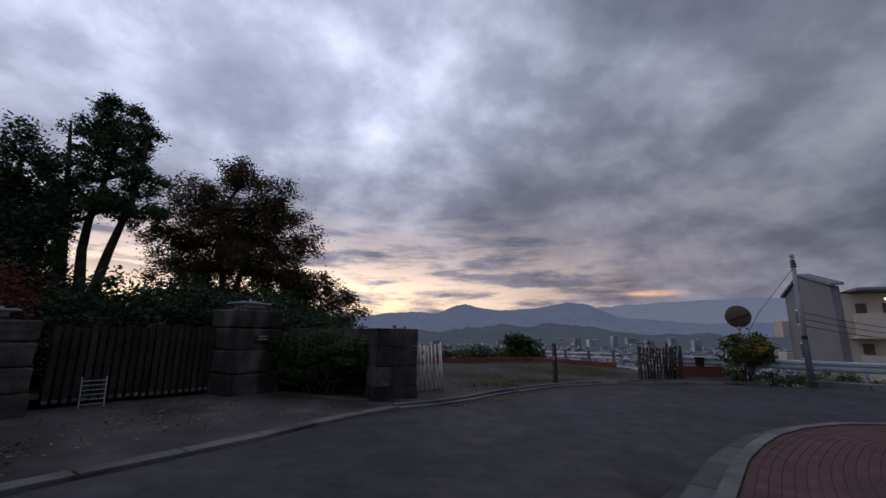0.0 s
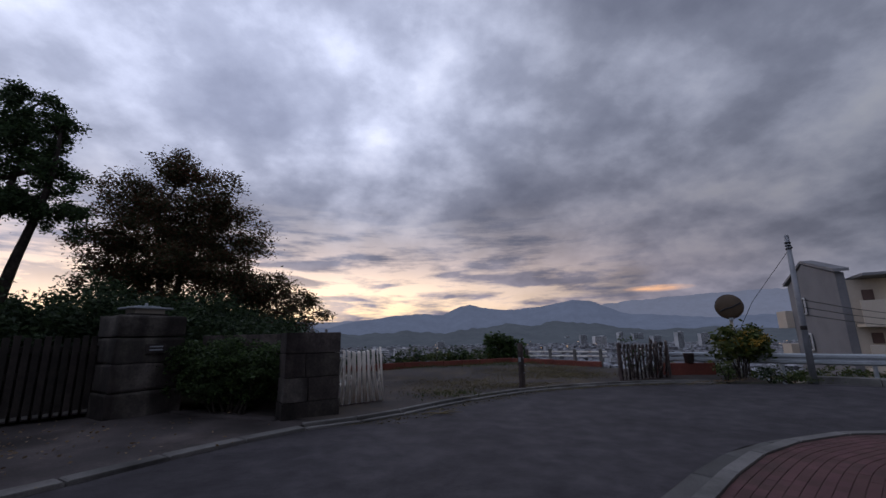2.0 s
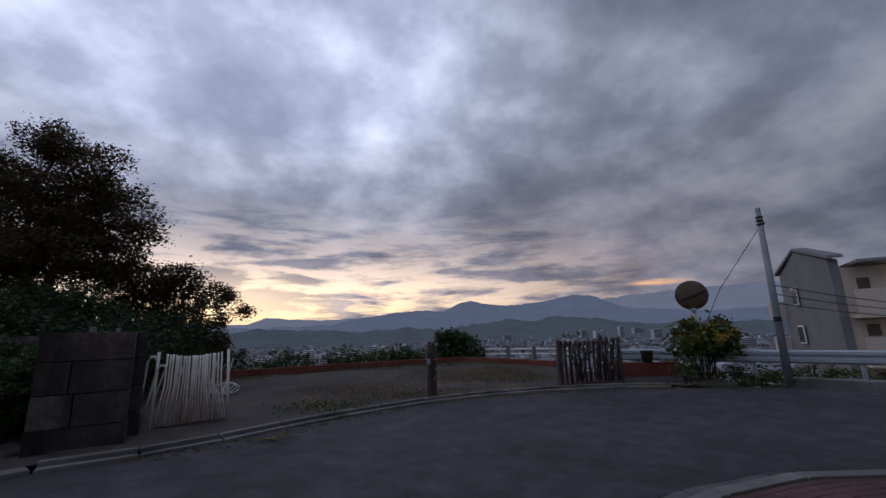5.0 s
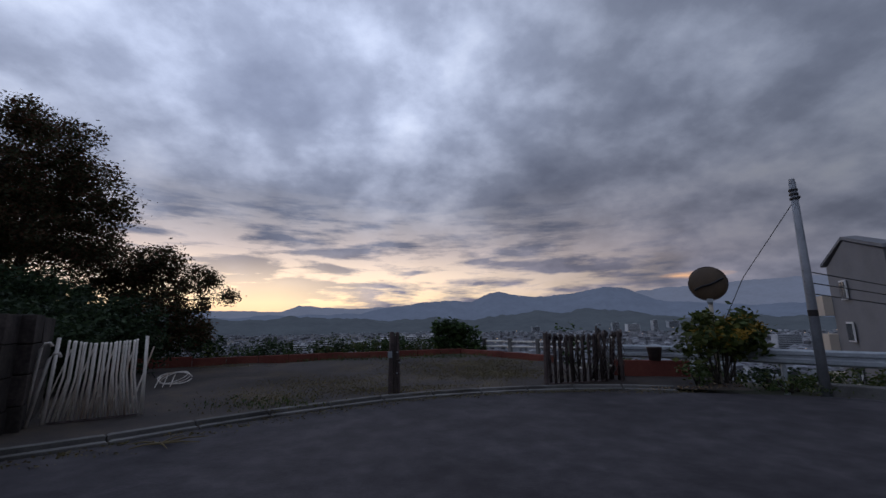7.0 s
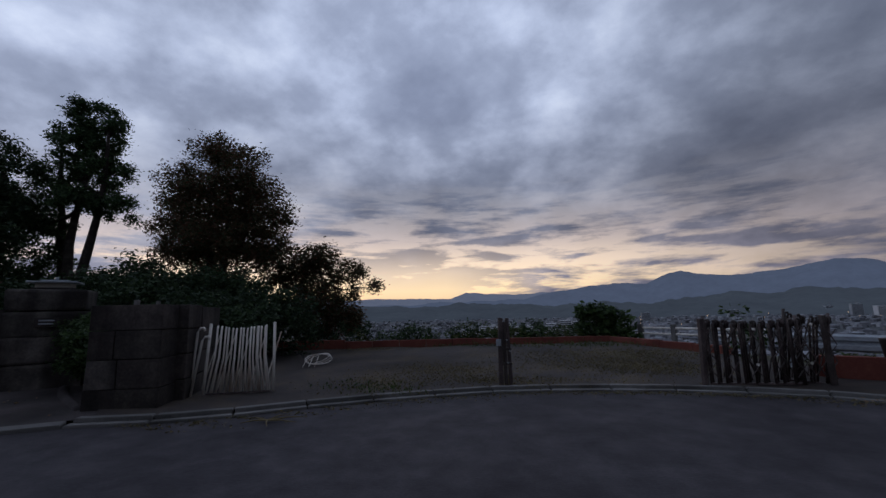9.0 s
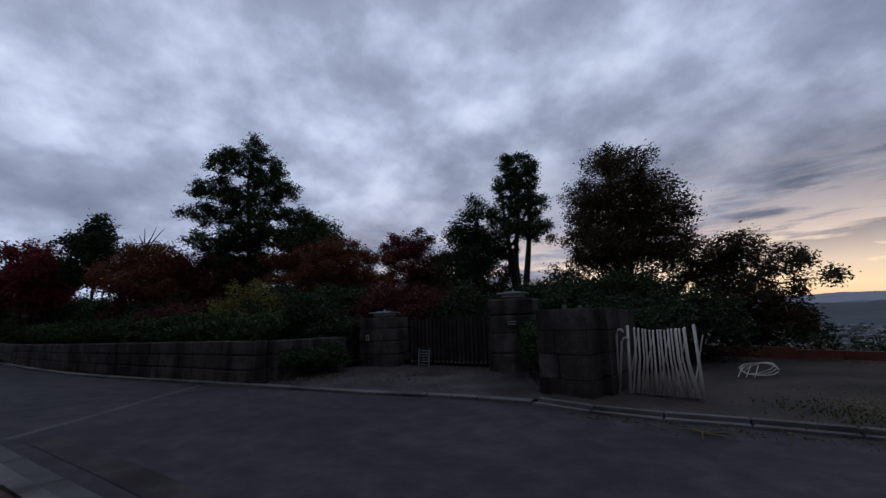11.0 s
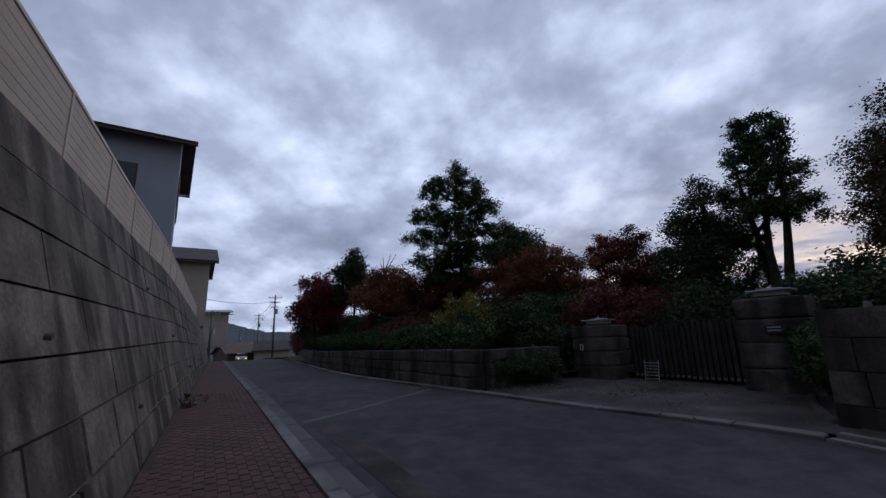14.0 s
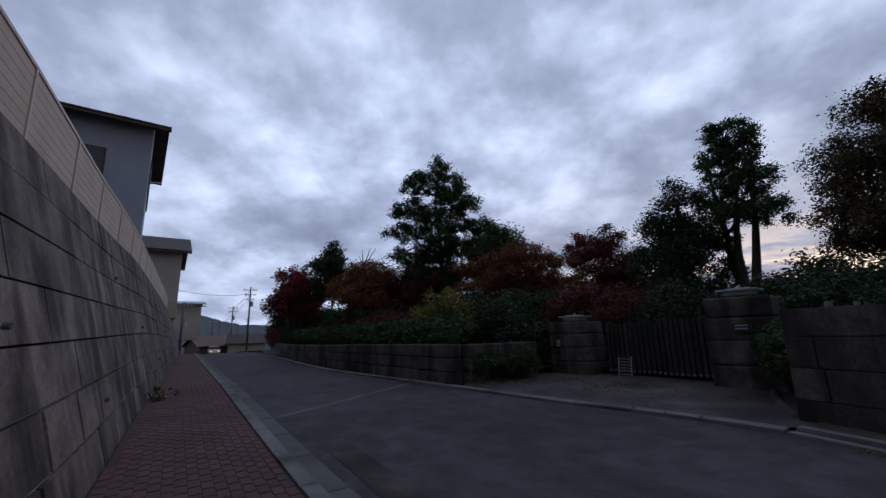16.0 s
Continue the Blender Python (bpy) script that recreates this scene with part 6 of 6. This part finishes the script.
for k, (az, dist, w, d, fl, yaw) in enumerate([(27.8, 620, 26, 12, 7, 10), (24.8, 660, 30, 12, 8, -12), (22.6, 700, 16, 12, 9, 5), (20.0, 690, 34, 14, 7, 15), (16.6, 640, 14, 12, 9, 0), (14.6, 680, 18, 12, 10, -8), (13.4, 720, 26, 14, 9, 10), (10.6, 900, 30, 14, 8, 0), (-16.0, 1900, 55, 20, 12, 0), (-18.5, 2100, 25, 18, 17, 5), (-14.0, 2000, 30, 18, 14, -8), (-22.5, 1800, 40, 18, 12, 6), (-25.0, 1500, 22, 16, 16, 0), (-20.5, 2300, 60, 20, 15, 3), (-12.0, 2300, 24, 16, 12, 0), (5.0, 1700, 30, 14, 9, 0), (-4.0, 2100, 40, 16, 9, 4), (-27.5, 1700, 30, 16, 14, -5), (-9.5, 1250, 26, 14, 5, 0), (-31, 900, 40, 14, 8, -10)]):
    block(az, dist, w, d, fl, yaw, "pale mid-rise apartment block in the valley" if k < 8 else "distant pale high-rise in the valley town", M_TOWER if k < 9 else M_CITY)
# small lights of the town at dusk
lv, lf = [], []
for i in range(45):
    az, dist = rc.uniform(-40, 8), 500 + 1900 * rc.uniform(0, 1)
    x, y = polar(az, dist)
    s = 0.0006 * dist * rc.uniform(0.5, 1.3)
    z = VAL + rc.uniform(6, 16)
    b = len(lv)
    lv.extend([(x - s, y, z), (x + s, y, z), (x + s, y, z + 1.3 * s), (x - s, y, z + 1.3 * s)])
    lf.append((b, b + 1, b + 2, b + 3))
tagged(mesh_ob("town_lights", lv, lf, M_LAMPW), "tiny warm lights of the town at dusk", "lights", kind="stuff")
# wooded slopes below the hill
wp = []
for i in range(900):
    az, dist = rc.uniform(8, 50), rc.uniform(75, 420) if i < 500 else rc.uniform(420, 1000)
    if az < 24 and dist > 120:
        continue
    x, y = polar(az, dist)
    hgt = max(hill(x, y), VAL)
    top = 7 if dist < 120 else 12 + 22 * max(0, (az - 24) / 26)
    k = 60
    wp.append(np.c_[rc.normal(x, 2.6, k), rc.normal(y, 2.6, k), hgt + np.abs(rc.normal(top * 0.5, top * 0.3, k))])
for i in range(420):
    az, dist = rc.uniform(-60, 25), rc.uniform(45, 140)
    x, y = polar(az, dist)
    if -0.3 * x + 0.95 * (y - 9.0) < 6 and 0.9 * (x - 9.9) + 0.44 * (y + 1.0) < 6:
        continue
    if x > 16 and y > -22 and y < 34:
        continue
    wp.append(np.c_[rc.normal(x, 1.6, 26), rc.normal(y, 1.6, 26), hill(x, y) + np.abs(rc.normal(1.2, 1.0, 26))])
tagged(leaves("slope_woods", np.concatenate(wp), 0.55, M_WOODS, None, 77, 0.6), "dark woods covering the slope below the hill", "woods", kind="stuff")


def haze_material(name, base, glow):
    """Far ridges: the dusk haze is put into the colour as a faint even glow."""
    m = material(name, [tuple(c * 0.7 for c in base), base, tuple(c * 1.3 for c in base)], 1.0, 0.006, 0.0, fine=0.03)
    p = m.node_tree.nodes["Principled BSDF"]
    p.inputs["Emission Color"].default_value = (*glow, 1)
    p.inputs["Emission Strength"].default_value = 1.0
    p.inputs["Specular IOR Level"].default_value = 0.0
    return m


def ridge(name, profile, dist, mat, label, wob, seed):
    """A chain of hills: its crest follows heights in degrees seen from the hilltop."""
    vs, fs = [], []
    az0, az1, n = profile[0][0], profile[-1][0], 420
    xs, hs = [p[0] for p in profile], [p[1] for p in profile]
    for i in range(n + 1):
        az = az0 + (az1 - az0) * i / n
        e = float(np.interp(az, xs, hs))
        e += wob * (noise.noise((az * 0.33, seed, 0)) + 0.5 * noise.noise((az * 1.1, seed, 5)) + 0.22 * noise.noise((az * 3.5, seed, 9)))
        crest = math.tan(radians(max(e, -0.4))) * dist
        for q, (fr, hh) in enumerate(((0.80, VAL), (0.87, VAL + (crest - VAL) * 0.35), (0.94, VAL + (crest - VAL) * 0.72), (1.0, crest), (1.05, VAL))):
            rr = dist * (fr + 0.012 * noise.noise((az * 1.7, q, seed)))
            x, y = polar(az, rr)
            vs.append((x, y, hh + (8 * noise.noise((az * 2.3, q * 2.0, seed)) if q in (1, 2) else 0)))
    for i in range(n):
        for q in range(4):
            a = i * 5 + q
            fs.append((a, a + 1, a + 6, a + 5))
    return tagged(mesh_ob(name, vs, fs, mat, smooth=True), label, "mountains", kind="structure")


# each layer's blue-grey glow stands in for haze, paler with distance
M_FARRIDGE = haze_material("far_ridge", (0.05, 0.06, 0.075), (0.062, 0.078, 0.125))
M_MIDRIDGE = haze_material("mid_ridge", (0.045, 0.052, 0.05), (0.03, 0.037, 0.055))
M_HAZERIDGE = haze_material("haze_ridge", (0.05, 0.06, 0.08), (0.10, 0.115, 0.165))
ridge("backdrop_far", [(-100, 3.0), (-60, 3.4), (-40, 4.4), (-28.8, 4.5), (-19, 4.0), (-14, 3.3), (-9, 2.6), (0, 2.4), (14, 2.2), (25, 2.2), (28, 2.6), (30, 1.8), (38, 1.9), (55, 1.6), (110, 2.4)], 4500, M_HAZERIDGE, "far mountain range under the sunset, pale blue haze painted in", 0.22, 4.2)
ridge("backdrop_ridge", [(-70, 1.5), (-40, 1.6), (-26, 1.8), (-19, 2.6), (-16, 4.0), (-13.3, 4.5), (-10, 3.9), (-5.5, 3.4), (-3, 3.5), (-0.8, 3.95), (0.8, 4.3), (2.0, 4.2), (3.2, 3.6), (4.5, 2.9), (8, 3.0), (11.4, 2.9), (15, 2.5), (18.4, 1.9), (20, 1.4), (24.7, 1.3), (30.7, 1.2), (38, 1.0), (60, 0.8), (110, 1.2)], 3900, M_FARRIDGE, "mountain ridge with a small peak, blue-grey haze painted in", 0.24, 8.7)
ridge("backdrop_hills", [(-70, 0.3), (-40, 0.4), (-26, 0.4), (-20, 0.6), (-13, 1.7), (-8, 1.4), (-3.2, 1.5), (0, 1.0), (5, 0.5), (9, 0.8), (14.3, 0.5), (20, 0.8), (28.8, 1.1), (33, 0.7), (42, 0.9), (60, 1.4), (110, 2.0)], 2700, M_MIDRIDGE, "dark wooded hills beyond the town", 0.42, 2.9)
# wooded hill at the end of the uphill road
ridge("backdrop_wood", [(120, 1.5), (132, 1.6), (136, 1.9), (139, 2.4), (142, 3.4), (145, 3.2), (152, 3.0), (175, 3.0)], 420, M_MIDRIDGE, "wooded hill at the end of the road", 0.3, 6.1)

# ---------------------------------------------------------------- paving bricks, near stretch as single parts
wal = matched(WALLB, 900)
bv, bf = [], []
shared = {}
count = 0
line_k = resample([p for p in KERB_IN if -34 < p[0] < 6], 0.206)
bl_, bw_, bh_ = 0.198, 0.098, 0.02
for i, p in enumerate(line_k[:-1]):
    q = line_k[i + 1]
    dv = Vector((q[0] - p[0], q[1] - p[1])).normalized()
    nv = Vector((dv.y, -dv.x))
    deep = min((0.1 * q for q in range(2, 32)), key=lambda u: min(math.hypot(p[0] + nv.x * u - w[0], p[1] + nv.y * u - w[1]) for w in wal[::4]))
    rows = int(deep / 0.103)
    rows = min(rows, 24)
    for k in range(rows):
        s = 0.06 + k * 0.103
        x = p[0] + nv.x * s + dv.x * (0.103 if k % 2 else 0)
        y = p[1] + nv.y * s + dv.y * (0.103 if k % 2 else 0)
        ang = math.atan2(dv.y, dv.x)
        z = G(x, y) + 0.079
        corners = []
        for hh, ins in ((0.0, 0.0), (bh_ - 0.004, 0.0), (bh_, 0.005)):
            for a, e in ((-1, -1), (1, -1), (1, 1), (-1, 1)):
                lx, ly = a * (bl_ / 2 - ins), e * (bw_ / 2 - ins)
                corners.append((lx, ly, hh))
        fcs = [(0, 1, 5, 4), (1, 2, 6, 5), (2, 3, 7, 6), (3, 0, 4, 7), (4, 5, 9, 8), (5, 6, 10, 9), (6, 7, 11, 10), (7, 4, 8, 11), (8, 9, 10, 11)]
        if -4.4 < x < -2.6 and count < 300:
            if "brick" not in shared:
                me = bpy.data.meshes.new("brick")
                me.from_pydata(corners, [], fcs)
                me.materials.append(M_PAVER)
                shared["brick"] = me
            share("brick", shared["brick"], pave, Matrix.Translation((x, y, z - 0.008 + 0.004 * noise.noise((x * 9, y * 9, 0)))) @ Matrix.Rotation(ang, 4, "Z"))
            count += 1
        else:
            b = len(bv)
            c_, s_ = math.cos(ang), math.sin(ang)
            jz = z - 0.008 + 0.004 * noise.noise((x * 9, y * 9, 0))
            bv.extend([(x + a * c_ - e * s_, y + a * s_ + e * c_, jz + h_) for a, e, h_ in corners])
            bf.extend([tuple(b + t for t in f) for f in fcs])
tagged(mesh_ob("paving_bricks", bv, bf, M_PAVER, pave), kind="stuff")
